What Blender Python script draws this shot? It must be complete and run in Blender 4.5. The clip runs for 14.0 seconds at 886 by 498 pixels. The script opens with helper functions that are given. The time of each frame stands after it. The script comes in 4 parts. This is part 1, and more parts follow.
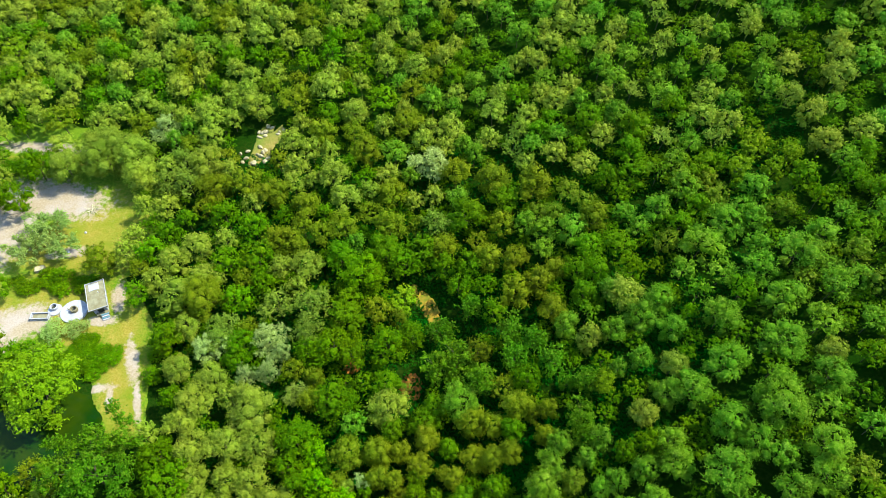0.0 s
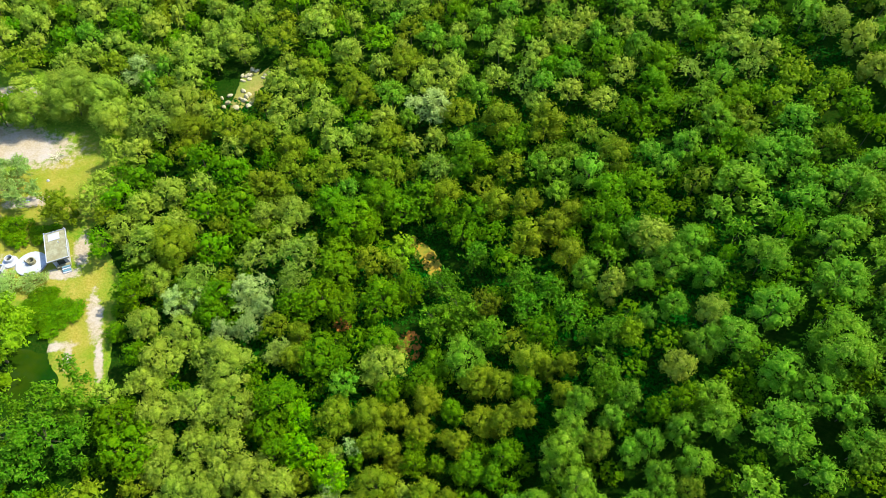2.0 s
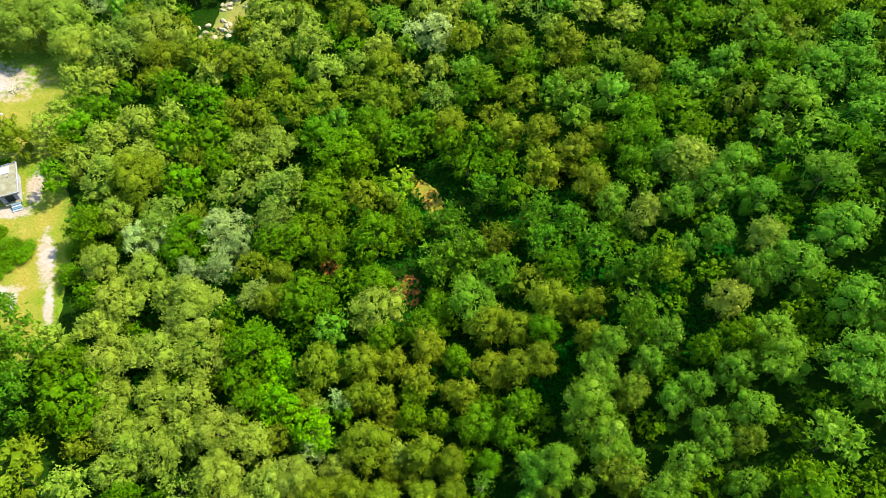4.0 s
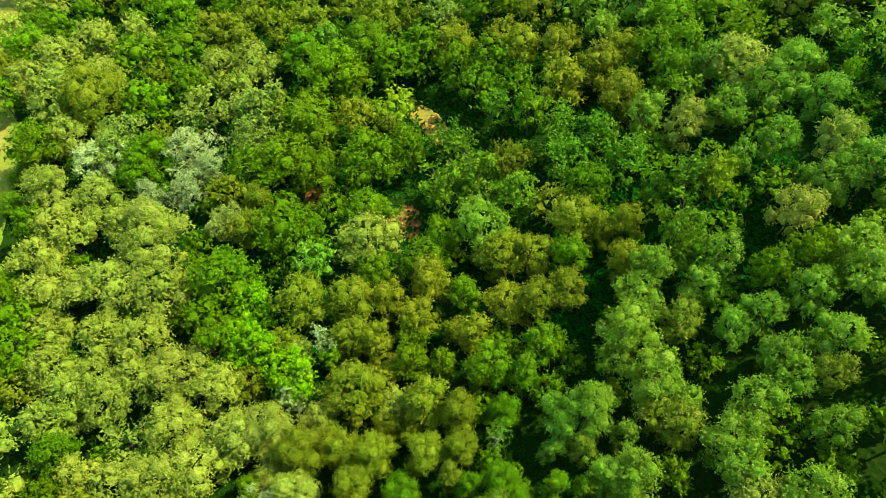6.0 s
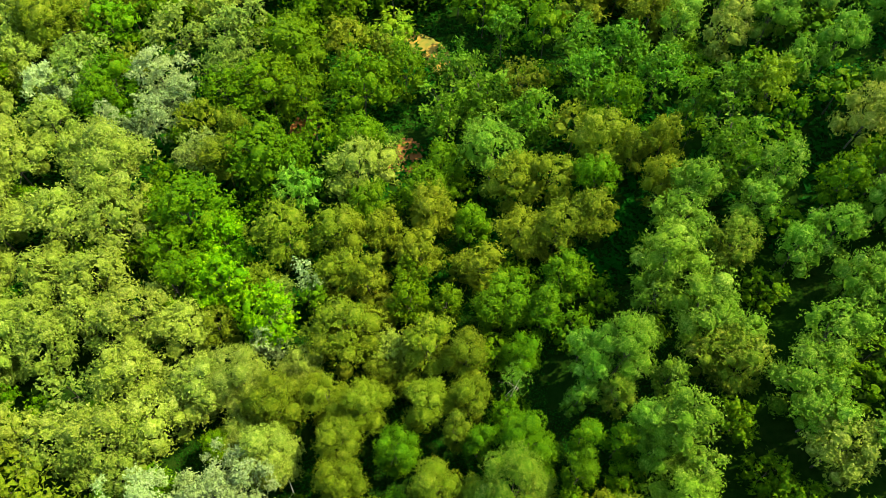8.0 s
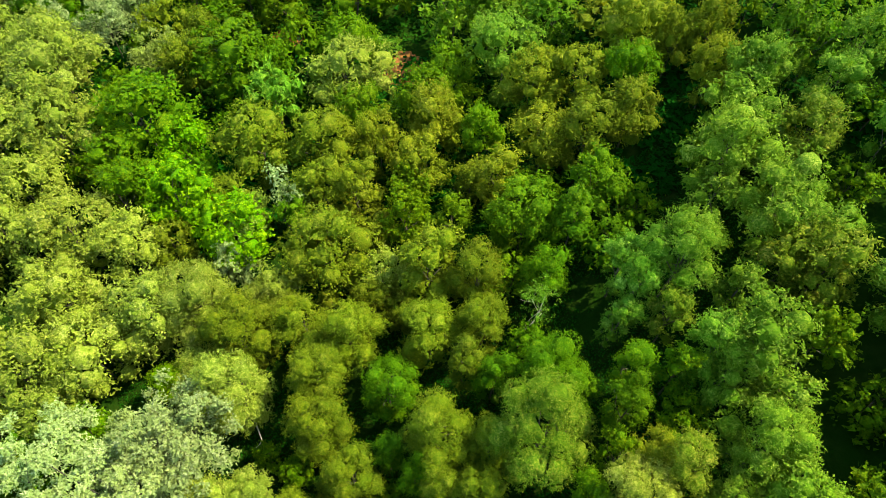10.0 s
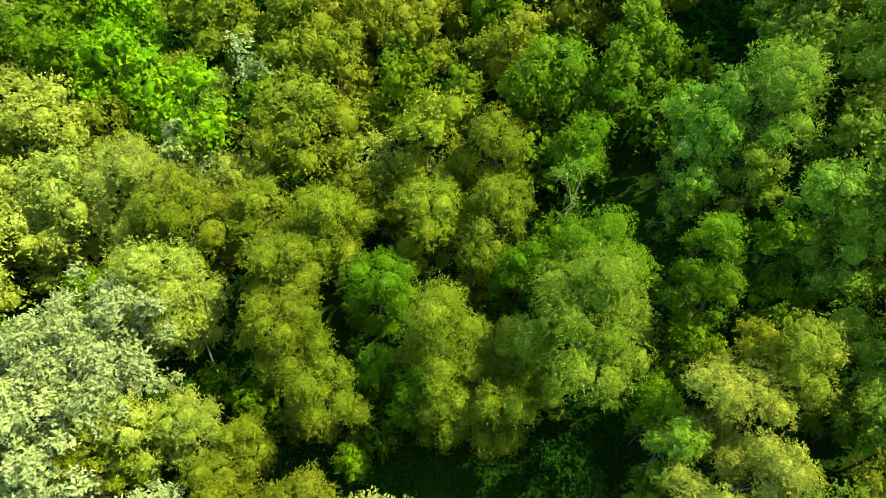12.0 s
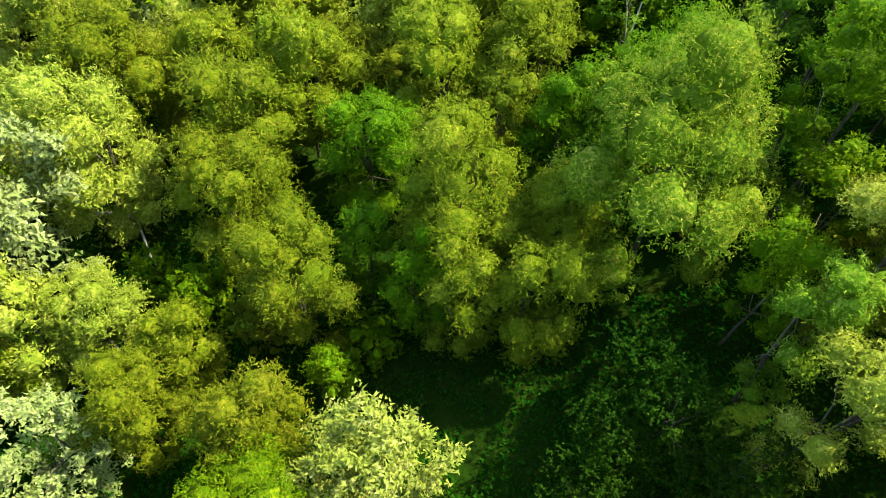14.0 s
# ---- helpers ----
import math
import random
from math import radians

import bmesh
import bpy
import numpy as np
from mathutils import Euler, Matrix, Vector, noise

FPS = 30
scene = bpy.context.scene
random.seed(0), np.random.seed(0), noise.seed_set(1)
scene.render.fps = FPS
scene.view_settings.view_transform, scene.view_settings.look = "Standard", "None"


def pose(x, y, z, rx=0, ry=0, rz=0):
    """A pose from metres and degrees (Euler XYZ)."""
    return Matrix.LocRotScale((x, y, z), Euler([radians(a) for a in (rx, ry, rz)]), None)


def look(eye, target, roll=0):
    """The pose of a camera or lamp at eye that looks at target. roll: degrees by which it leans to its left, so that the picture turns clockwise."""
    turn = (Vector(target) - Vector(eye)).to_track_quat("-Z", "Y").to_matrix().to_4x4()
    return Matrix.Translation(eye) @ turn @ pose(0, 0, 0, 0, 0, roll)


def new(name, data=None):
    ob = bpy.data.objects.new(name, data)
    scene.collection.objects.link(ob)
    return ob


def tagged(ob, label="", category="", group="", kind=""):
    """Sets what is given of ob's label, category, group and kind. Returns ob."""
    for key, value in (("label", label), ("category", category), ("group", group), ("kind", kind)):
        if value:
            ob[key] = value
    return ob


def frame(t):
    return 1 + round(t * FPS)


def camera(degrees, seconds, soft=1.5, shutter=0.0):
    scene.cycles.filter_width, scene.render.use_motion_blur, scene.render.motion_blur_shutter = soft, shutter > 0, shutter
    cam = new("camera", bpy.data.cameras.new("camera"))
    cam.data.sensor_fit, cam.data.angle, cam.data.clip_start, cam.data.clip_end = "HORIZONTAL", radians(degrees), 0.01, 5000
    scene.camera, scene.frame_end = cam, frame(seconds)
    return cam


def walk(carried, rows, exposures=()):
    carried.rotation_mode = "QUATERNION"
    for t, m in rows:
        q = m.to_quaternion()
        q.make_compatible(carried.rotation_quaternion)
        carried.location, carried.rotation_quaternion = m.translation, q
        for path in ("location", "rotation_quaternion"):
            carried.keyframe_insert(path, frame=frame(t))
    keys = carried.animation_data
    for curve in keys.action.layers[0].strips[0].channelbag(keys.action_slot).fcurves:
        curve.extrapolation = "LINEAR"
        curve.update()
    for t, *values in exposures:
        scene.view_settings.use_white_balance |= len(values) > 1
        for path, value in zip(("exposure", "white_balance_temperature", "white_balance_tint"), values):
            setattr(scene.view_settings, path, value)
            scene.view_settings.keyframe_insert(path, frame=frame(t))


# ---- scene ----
cam = camera(70.0, 14.0, soft=0.6)
EYE, TILT, LEAN = 80.5, -54.446, -1.791
ROWS = [
    (0.0, 0.0, 0.0, 0.0, 0.0, 0.0, -0.0),
    (0.5, -0.075, 2.34, -1.685, -0.0, 0.0, -0.01),
    (1.0, -0.125, 4.876, -3.495, -0.0, -0.006, 0.02),
    (1.5, -0.205, 7.216, -5.175, -0.006, -0.018, 0.02),
    (2.0, -0.275, 9.761, -7.02, -0.006, -0.024, 0.02),
    (2.5, -0.36, 12.101, -8.71, -0.0, -0.024, 0.02),
    (3.0, -0.425, 14.629, -10.575, -0.0, -0.029, 0.02),
    (5.5, -0.86, 26.645, -19.205, -0.018, -0.147, 0.07),
    (6.0, -0.995, 28.849, -20.775, -0.024, -0.141, 0.08),
    (6.5, -1.105, 30.687, -22.08, -0.029, -0.165, 0.1),
    (7.0, -1.195, 32.474, -23.32, -0.029, -0.194, 0.11),
    (7.5, -1.24, 34.083, -24.45, -0.029, -0.217, 0.13),
    (10.0, -1.535, 42.414, -30.405, -0.035, -0.323, 0.15),
    (10.5, -1.605, 43.98, -31.495, -0.041, -0.323, 0.17),
    (11.0, -1.665, 45.639, -32.68, -0.024, -0.335, 0.2),
    (11.5, -1.7, 47.094, -33.725, -0.024, -0.353, 0.19),
    (12.0, -1.735, 48.669, -34.845, -0.029, -0.37, 0.16),
    (12.5, -1.805, 50.03, -35.845, -0.041, -0.405, 0.21),
    (13.0, -1.9, 51.46, -36.845, -0.041, -0.417, 0.21),
    (13.5, -1.985, 52.796, -37.775, -0.035, -0.447, 0.25),
    (14.0, -2.075, 53.987, -38.585, -0.029, -0.458, 0.25),
]
EXPOSURES = [(0.0, 2.06, 6700, -18), (3.0, 2.16, 6750, -13), (6.5, 2.38, 6900, -6), (11.0, 2.46, 6950, 1), (14.0, 2.66, 6950, 8)]
walk(cam, [(t, pose(0, 0, EYE, TILT, LEAN, 0) @ pose(x, y, z, 90 + pitch, roll, yaw)) for t, x, y, z, yaw, pitch, roll in ROWS], EXPOSURES)

# ---- light: high sun from the right and a little beyond, clear sky ----
SUN_EL, SUN_AZ = 53.0, 20.0   # degrees; azimuth counted from +x towards +y
sun_way = Vector((math.cos(radians(SUN_AZ)) * math.cos(radians(SUN_EL)), math.sin(radians(SUN_AZ)) * math.cos(radians(SUN_EL)), math.sin(radians(SUN_EL))))
sun = new("sun", bpy.data.lights.new("sun", "SUN"))
sun.data.energy, sun.data.angle, sun.data.color = 3.3, radians(0.6), (1.0, 0.89, 0.70)
sun.matrix_world = look(sun_way * 200, (0, 0, 0))
world = bpy.data.worlds.new("sky")
scene.world = world
world.use_nodes = True
sky = world.node_tree.nodes.new("ShaderNodeTexSky")
sky.sky_type, sky.sun_disc = "NISHITA", False
sky.sun_elevation, sky.sun_rotation = radians(SUN_EL), radians(90 - SUN_AZ)
world.node_tree.links.new(sky.outputs[0], world.node_tree.nodes["Background"].inputs[0])
world.node_tree.nodes["Background"].inputs[1].default_value = 0.15


# ---- materials ----
def blank(name):
    m = bpy.data.materials.new(name)
    m.use_nodes = True
    n = m.node_tree
    return m, n.nodes, n.links, n.nodes["Principled BSDF"]


def mix_rgb(nodes, links, fac, a, b):
    n = nodes.new("ShaderNodeMix")
    n.data_type = "RGBA"
    for socket, v in ((n.inputs[0], fac), (n.inputs[6], a), (n.inputs[7], b)):
        if isinstance(v, (tuple, float, int)):
            socket.default_value = (*v, 1) if isinstance(v, tuple) else v
        else:
            links.new(v, socket)
    return n.outputs[2]


def noise_at(nodes, links, scale, detail=3.0, low=0.35, high=0.65, rough=0.55):
    """World-space noise, stretched to 0..1 between low and high."""
    geo = nodes.new("ShaderNodeNewGeometry")
    n = nodes.new("ShaderNodeTexNoise")
    n.inputs["Scale"].default_value, n.inputs["Detail"].default_value, n.inputs["Roughness"].default_value = scale, detail, rough
    links.new(geo.outputs["Position"], n.inputs["Vector"])
    r = nodes.new("ShaderNodeMapRange")
    r.inputs[1].default_value, r.inputs[2].default_value = low, high
    links.new(n.outputs[0], r.inputs[0])
    return r.outputs[0]


def leaf_material(name, dark, light, tint, rough=0.6, through_light=0.42):
    """Leaves: each leaf between dark and light, drifting towards tint from spray to spray and tree to tree."""
    m, nodes, links, p = blank(name)
    geo = nodes.new("ShaderNodeNewGeometry")
    info = nodes.new("ShaderNodeObjectInfo")
    col = mix_rgb(nodes, links, geo.outputs["Random Per Island"], dark, light)
    col = mix_rgb(nodes, links, noise_at(nodes, links, 0.9, 2.0), col, tint)
    gap_shade = (dark[0] * 0.66, dark[1] * 0.82, dark[2] * 0.6)   # shadow gaps between leaflets, painted in as a darker, greener tone
    fleck = noise_at(nodes, links, 15.0, 4.0, 0.44, 0.55, 0.7)
    col = mix_rgb(nodes, links, fleck, gap_shade, col)
    tuft = noise_at(nodes, links, 4.2, 5.0, 0.40, 0.62, 0.7)
    # same painted gap tone, mixed in more coarsely between tufts
    col = mix_rgb(nodes, links, tuft, mix_rgb(nodes, links, 0.8, col, gap_shade), col)
    add = nodes.new("ShaderNodeMath")
    add.operation = "MULTIPLY_ADD"
    add.inputs[1].default_value = 3.0
    links.new(tuft, add.inputs[0])
    links.new(fleck, add.inputs[2])
    bump = nodes.new("ShaderNodeBump")
    bump.inputs["Strength"].default_value, bump.inputs["Distance"].default_value = 0.45, 0.05
    links.new(add.outputs[0], bump.inputs["Height"])
    links.new(bump.outputs[0], p.inputs["Normal"])
    hsv = nodes.new("ShaderNodeHueSaturation")
    r = nodes.new("ShaderNodeMapRange")
    r.inputs[3].default_value, r.inputs[4].default_value = 0.85, 1.15
    links.new(info.outputs["Random"], r.inputs[0])
    links.new(r.outputs[0], hsv.inputs["Value"])
    r2 = nodes.new("ShaderNodeMapRange")
    r2.inputs[3].default_value, r2.inputs[4].default_value = 0.488, 0.512
    links.new(noise_at(nodes, links, 0.11, 1.0), r2.inputs[0])
    links.new(r2.outputs[0], hsv.inputs["Hue"])
    links.new(col, hsv.inputs["Color"])
    links.new(hsv.outputs[0], p.inputs["Base Color"])
    p.inputs["Roughness"].default_value = rough
    p.inputs["Specular IOR Level"].default_value = 0.05
    back = nodes.new("ShaderNodeBsdfTranslucent")
    links.new(hsv.outputs[0], back.inputs[0])
    mix = nodes.new("ShaderNodeMixShader")
    mix.inputs[0].default_value = through_light
    links.new(p.outputs[0], mix.inputs[1])
    links.new(back.outputs[0], mix.inputs[2])
    links.new(mix.outputs[0], nodes["Material Output"].inputs[0])
    return m


def plain_material(name, a, b, scale, rough, bump=0.3, c=None, c_scale=0.4, detail=5.0, gloss=0.3):
    """Two tones broken up by noise, a third in larger stains, with a fine relief."""
    m, nodes, links, p = blank(name)
    fine = noise_at(nodes, links, scale, detail)
    col = mix_rgb(nodes, links, fine, a, b)
    if c:
        col = mix_rgb(nodes, links, noise_at(nodes, links, c_scale, 4.0, 0.42, 0.68), col, c)
    links.new(col, p.inputs["Base Color"])
    p.inputs["Roughness"].default_value = rough
    p.inputs["Specular IOR Level"].default_value = gloss
    if bump:
        b_node = nodes.new("ShaderNodeBump")
        b_node.inputs["Strength"].default_value, b_node.inputs["Distance"].default_value = bump, 0.05
        links.new(fine, b_node.inputs["Height"])
        links.new(b_node.outputs[0], p.inputs["Normal"])
    return m


LEAF = {
    "olive": leaf_material("leaves_olive", (0.120, 0.155, 0.0050), (0.276, 0.275, 0.0267), (0.205, 0.218, 0.0103)),
    # pale olive by nature, lightened further to imitate haze
    "palolive": leaf_material("leaves_pale_olive_hazed", (0.188, 0.232, 0.0185), (0.411, 0.424, 0.1004), (0.310, 0.341, 0.0464)),
    "olivegreen": leaf_material("leaves_olive_green", (0.069, 0.149, 0.0016), (0.195, 0.266, 0.0085), (0.124, 0.202, 0.0037)),
    "greyolive": leaf_material("leaves_grey_olive", (0.087, 0.187, 0.0070), (0.356, 0.453, 0.0687), (0.181, 0.285, 0.0181)),
    "greygreen": leaf_material("leaves_grey_green", (0.085, 0.145, 0.0052), (0.347, 0.338, 0.0482), (0.176, 0.213, 0.0137)),
    "green": leaf_material("leaves_green", (0.059, 0.129, 0.0010), (0.208, 0.267, 0.0055), (0.115, 0.186, 0.0021)),
    "vine": leaf_material("leaves_vine", (0.087, 0.202, 0.0014), (0.391, 0.500, 0.0086), (0.195, 0.327, 0.0032)),
    "bright": leaf_material("leaves_bright", (0.082, 0.180, 0.0018), (0.189, 0.274, 0.0066), (0.130, 0.228, 0.0032)),
    "broad": leaf_material("leaves_broad", (0.053, 0.137, 0.0023), (0.317, 0.424, 0.0390), (0.117, 0.233, 0.0071), rough=0.5),
    "yellow": leaf_material("leaves_yellow", (0.143, 0.205, 0.0045), (0.297, 0.367, 0.0250), (0.210, 0.280, 0.0101), rough=0.5),
    "white": leaf_material("leaves_white", (0.285, 0.330, 0.1050), (0.522, 0.558, 0.2900), (0.323, 0.380, 0.1365)),
    "cream": leaf_material("leaves_cream", (0.250, 0.276, 0.0463), (0.443, 0.450, 0.1692), (0.159, 0.230, 0.0242)),
    "paleleaf": leaf_material("leaves_pale_green", (0.150, 0.205, 0.0209), (0.342, 0.377, 0.0842), (0.226, 0.270, 0.0399)),
    # shade is put into this leaf colour: far darker than the other kinds
    "darktwig": leaf_material("leaves_shade_darkened", (0.015, 0.054, 0.0020), (0.042, 0.084, 0.0049), (0.026, 0.066, 0.0027)),
    "rust": leaf_material("leaves_rust", (0.092, 0.120, 0.0056), (0.172, 0.177, 0.0104), (0.139, 0.145, 0.0067)),
    "under": leaf_material("leaves_undergrowth", (0.008, 0.060, 0.0011), (0.023, 0.107, 0.0027), (0.015, 0.080, 0.0017)),
}
LEAF["palebush"] = leaf_material("leaves_pale_bush", (0.240, 0.310, 0.080), (0.440, 0.500, 0.210), (0.340, 0.400, 0.120))
LEAF["shrub"] = LEAF["green"]
LEAF["twiggy"] = LEAF["greyolive"]
BARK = plain_material("bark", (0.030, 0.027, 0.016), (0.075, 0.064, 0.040), 9.0, 0.9)
PALE_BARK = plain_material("pale_bark", (0.26, 0.23, 0.18), (0.42, 0.38, 0.30), 9.0, 0.85)
RED_EARTH = plain_material("red_earth", (0.140, 0.048, 0.008), (0.190, 0.078, 0.012), 3.0, 0.95, 0.4)
YELLOW_EARTH = plain_material("yellow_earth", (0.23, 0.125, 0.012), (0.17, 0.125, 0.012), 2.3, 0.95, 0.4, (0.08, 0.10, 0.006), 0.8)
GRASS = plain_material("dry_grass", (0.13, 0.115, 0.022), (0.17, 0.13, 0.042), 2.4, 0.95, 0.5, (0.070, 0.105, 0.008), 0.25)
ROCK = plain_material("rock", (0.20, 0.165, 0.11), (0.30, 0.255, 0.19), 2.5, 0.85, 0.5)
LIME = plain_material("limewashed_concrete", (0.22, 0.215, 0.29), (0.29, 0.285, 0.375), 2.2, 0.8, 0.15, (0.19, 0.182, 0.22), 0.7)
ROOF = plain_material("weathered_roof", (0.125, 0.11, 0.08), (0.17, 0.155, 0.12), 2.8, 0.9, 0.2, (0.11, 0.09, 0.055), 0.8)
DARK = plain_material("dark_opening", (0.020, 0.022, 0.020), (0.035, 0.035, 0.030), 4.0, 0.7, 0)
BLUE = plain_material("blue_paint", (0.05, 0.11, 0.18), (0.08, 0.15, 0.23), 6.0, 0.6, 0.1)


# ---- helpers for building ----
def part(name, bm, material, parent=None, label=""):
    """Links a bmesh as one mesh object, under a thing or a part."""
    me = bpy.data.meshes.new(name)
    bm.to_mesh(me)
    bm.free()
    me.materials.append(material)
    ob = new(name, me)
    ob.parent = parent
    return tagged(ob, label)


def mesh_of(name, verts, tris, materials, slots=None, smooth=False):
    """A mesh from arrays of corners and triangles."""
    me = bpy.data.meshes.new(name)
    me.vertices.add(len(verts))
    me.vertices.foreach_set("co", np.ascontiguousarray(verts, np.float32).ravel())
    me.loops.add(len(tris) * 3)
    me.loops.foreach_set("vertex_index", np.ascontiguousarray(tris, np.int32).ravel())
    me.polygons.add(len(tris))
    me.polygons.foreach_set("loop_start", np.arange(0, len(tris) * 3, 3, dtype=np.int32))
    for m in materials:
        me.materials.append(m)
    if slots is not None:
        me.polygons.foreach_set("material_index", np.ascontiguousarray(slots, np.int32))
    me.polygons.foreach_set("use_smooth", np.full(len(tris), smooth))
    me.update(calc_edges=True)
    return me


def box(bm, cx, cy, cz, sx, sy, sz, bevel=0.02):
    """A bevelled block about its centre."""
    made = bmesh.ops.create_cube(bm, size=1.0, matrix=Matrix.Translation((cx, cy, cz)) @ Matrix.Diagonal((sx, sy, sz, 1)))
    if bevel:
        edges = list({e for v in made["verts"] for e in v.link_edges})
        bmesh.ops.bevel(bm, geom=edges, offset=bevel, segments=2, affect="EDGES", profile=0.6)


def soft_plus(v, width):
    return np.logaddexp(0, np.asarray(v, float) / width) * width


def ground_at(x, y):
    """Height of the ground: a flat valley floor, a hillside rising to the right, steeper on the near side, and a rise behind."""
    x, y = np.asarray(x, float), np.asarray(y, float)
    u = soft_plus(x - 1.0, 2.5)
    steep = 0.455 - 0.10 / (1 + np.exp(np.clip((38 - y) / 5.0, -50, 50)))
    hill = steep * np.minimum(u, 140) - 0.0006 * np.minimum(u, 80) ** 2 + 0.1 * np.maximum(u - 140, 0)
    rise = np.minimum(soft_plus(y - 58, 6.0) * 0.15, 11.0) / (1 + np.exp(np.clip(-(x + 38) / 6, -50, 50)))
    return hill + rise


def z_at(x, y):
    return float(ground_at(x, y))


# ---- ground: one sheet to the horizon ----
def build_ground():
    fine_x, fine_y = np.arange(-120, 121, 2.0), np.arange(-30, 171, 2.0)
    far = np.array([150, 200, 280, 400, 600, 1000, 1800, 3000.0])
    xs = np.concatenate([-far[::-1], fine_x, far])
    ys = np.concatenate([-far[::-1], fine_y, far + 40])
    gx, gy = np.meshgrid(xs, ys)
    gz = ground_at(gx, gy)
    rough = np.array([[noise.noise((x * 0.21, y * 0.21, 0.3)) for x in xs] for y in ys])
    keep_flat = 1 / (1 + np.exp(np.clip((gx + 36) / -2.0, -50, 50)))
    verts = np.stack([gx, gy, gz + 0.18 * rough * keep_flat - 0.05], -1).reshape(-1, 3)
    nx, ny = len(xs), len(ys)
    i = (np.arange(ny - 1)[:, None] * nx + np.arange(nx - 1)[None]).ravel()
    tris = np.concatenate([np.stack([i, i + 1, i + nx + 1], -1), np.stack([i, i + nx + 1, i + nx], -1)])
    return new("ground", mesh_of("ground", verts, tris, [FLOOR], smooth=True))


# floor colour set near black to stand in for deep shade under the trees
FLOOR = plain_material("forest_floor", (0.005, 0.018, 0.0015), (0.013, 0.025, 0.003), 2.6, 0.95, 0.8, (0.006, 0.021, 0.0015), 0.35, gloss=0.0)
tagged(build_ground(), "forest floor of leaf litter and low green growth, darkened for shade", "ground", kind="structure")


def patch(name, material, cx, cy, rx, ry, turn, label, category, seed, lift=0.02, ragged=0.5):
    """A sheet of earth with a ragged outline, draped a little above the ground."""
    rng = np.random.default_rng(seed)
    rings, around = 8, 120
    a = np.linspace(0, 2 * np.pi, around, endpoint=False)
    edge = 1 + sum(ragged / k * rng.uniform(-0.6, 0.6) * np.sin(k * a + rng.uniform(0, 6.3)) for k in range(2, 36))
    f = np.linspace(0, 1, rings + 1)[1:, None]
    px, py = f * edge * rx * np.cos(a), f * edge * ry * np.sin(a)
    c, s = math.cos(radians(turn)), math.sin(radians(turn))
    x, y = cx + c * px - s * py, cy + s * px + c * py
    z = ground_at(x, y) + lift - 0.10 * (f > 0.99)
    verts = np.concatenate([[[cx, cy, z_at(cx, cy) + lift]], np.stack([x, y, z], -1).reshape(-1, 3)])
    j = np.arange(around)
    k = (j + 1) % around
    tris = [np.stack([np.zeros(around, int), 1 + j, 1 + k], -1)]
    for r in range(rings - 1):
        o, q = 1 + r * around, 1 + (r + 1) * around
        tris += [np.stack([o + j, q + j, q + k], -1), np.stack([o + j, q + k, o + k], -1)]
    ob = new(name, mesh_of(name, verts, np.concatenate(tris), [material], smooth=True))
    return tagged(ob, label, category, kind="structure")


def clearing_material():
    """Sand, dry grass and green growth, blended by how much of each lies at the place."""
    m, nodes, links, p = blank("clearing_floor")

    def share(name, soft):
        attr = nodes.new("ShaderNodeAttribute")
        attr.attribute_name = name
        add = nodes.new("ShaderNodeMath")
        add.operation = "ADD"
        links.new(attr.outputs["Fac"], add.inputs[0])
        off = nodes.new("ShaderNodeMapRange")
        off.inputs[3].default_value, off.inputs[4].default_value = -0.22, 0.22
        links.new(noise_at(nodes, links, 1.3, 6.0, 0.3, 0.7, 0.65), off.inputs[0])
        links.new(off.outputs[0], add.inputs[1])
        r = nodes.new("ShaderNodeMapRange")
        r.interpolation_type = "SMOOTHSTEP"
        r.inputs[1].default_value, r.inputs[2].default_value = 0.5 - soft, 0.5 + soft
        links.new(add.outputs[0], r.inputs[0])
        return r.outputs[0]

    fine = noise_at(nodes, links, 3.5, 6.0)
    green = mix_rgb(nodes, links, fine, (0.045, 0.095, 0.006), (0.090, 0.130, 0.010))
    grass = mix_rgb(nodes, links, fine, (0.140, 0.115, 0.016), (0.185, 0.145, 0.038))
    grass = mix_rgb(nodes, links, noise_at(nodes, links, 0.3), grass, (0.105, 0.120, 0.012))
    sand = mix_rgb(nodes, links, fine, (0.185, 0.142, 0.115), (0.235, 0.188, 0.165))
    sand = mix_rgb(nodes, links, noise_at(nodes, links, 0.35, 4.0, 0.45, 0.7), sand, (0.24, 0.20, 0.215))
    col = mix_rgb(nodes, links, share("grass", 0.28), green, grass)
    col = mix_rgb(nodes, links, share("sand", 0.16), col, sand)
    links.new(col, p.inputs["Base Color"])
    p.inputs["Roughness"].default_value, p.inputs["Specular IOR Level"].default_value = 0.95, 0.05
    bump = nodes.new("ShaderNodeBump")
    bump.inputs["Strength"].default_value, bump.inputs["Distance"].default_value = 0.5, 0.06
    links.new(fine, bump.inputs["Height"])
    links.new(bump.outputs[0], p.inputs["Normal"])
    return m


def ovals(x, y, rows):
    """How deep each place lies inside a union of ovals: 1 in the middle, 0.5 on the outline, less outside."""
    best = np.zeros_like(x)
    for cx, cy, rx, ry, turn in rows:
        c, s = math.cos(radians(turn)), math.sin(radians(turn))
        u, v = (c * (x - cx) + s * (y - cy)) / rx, (c * (y - cy) - s * (x - cx)) / ry
        best = np.maximum(best, 1 - 0.5 * np.sqrt(u * u + v * v))
    return best


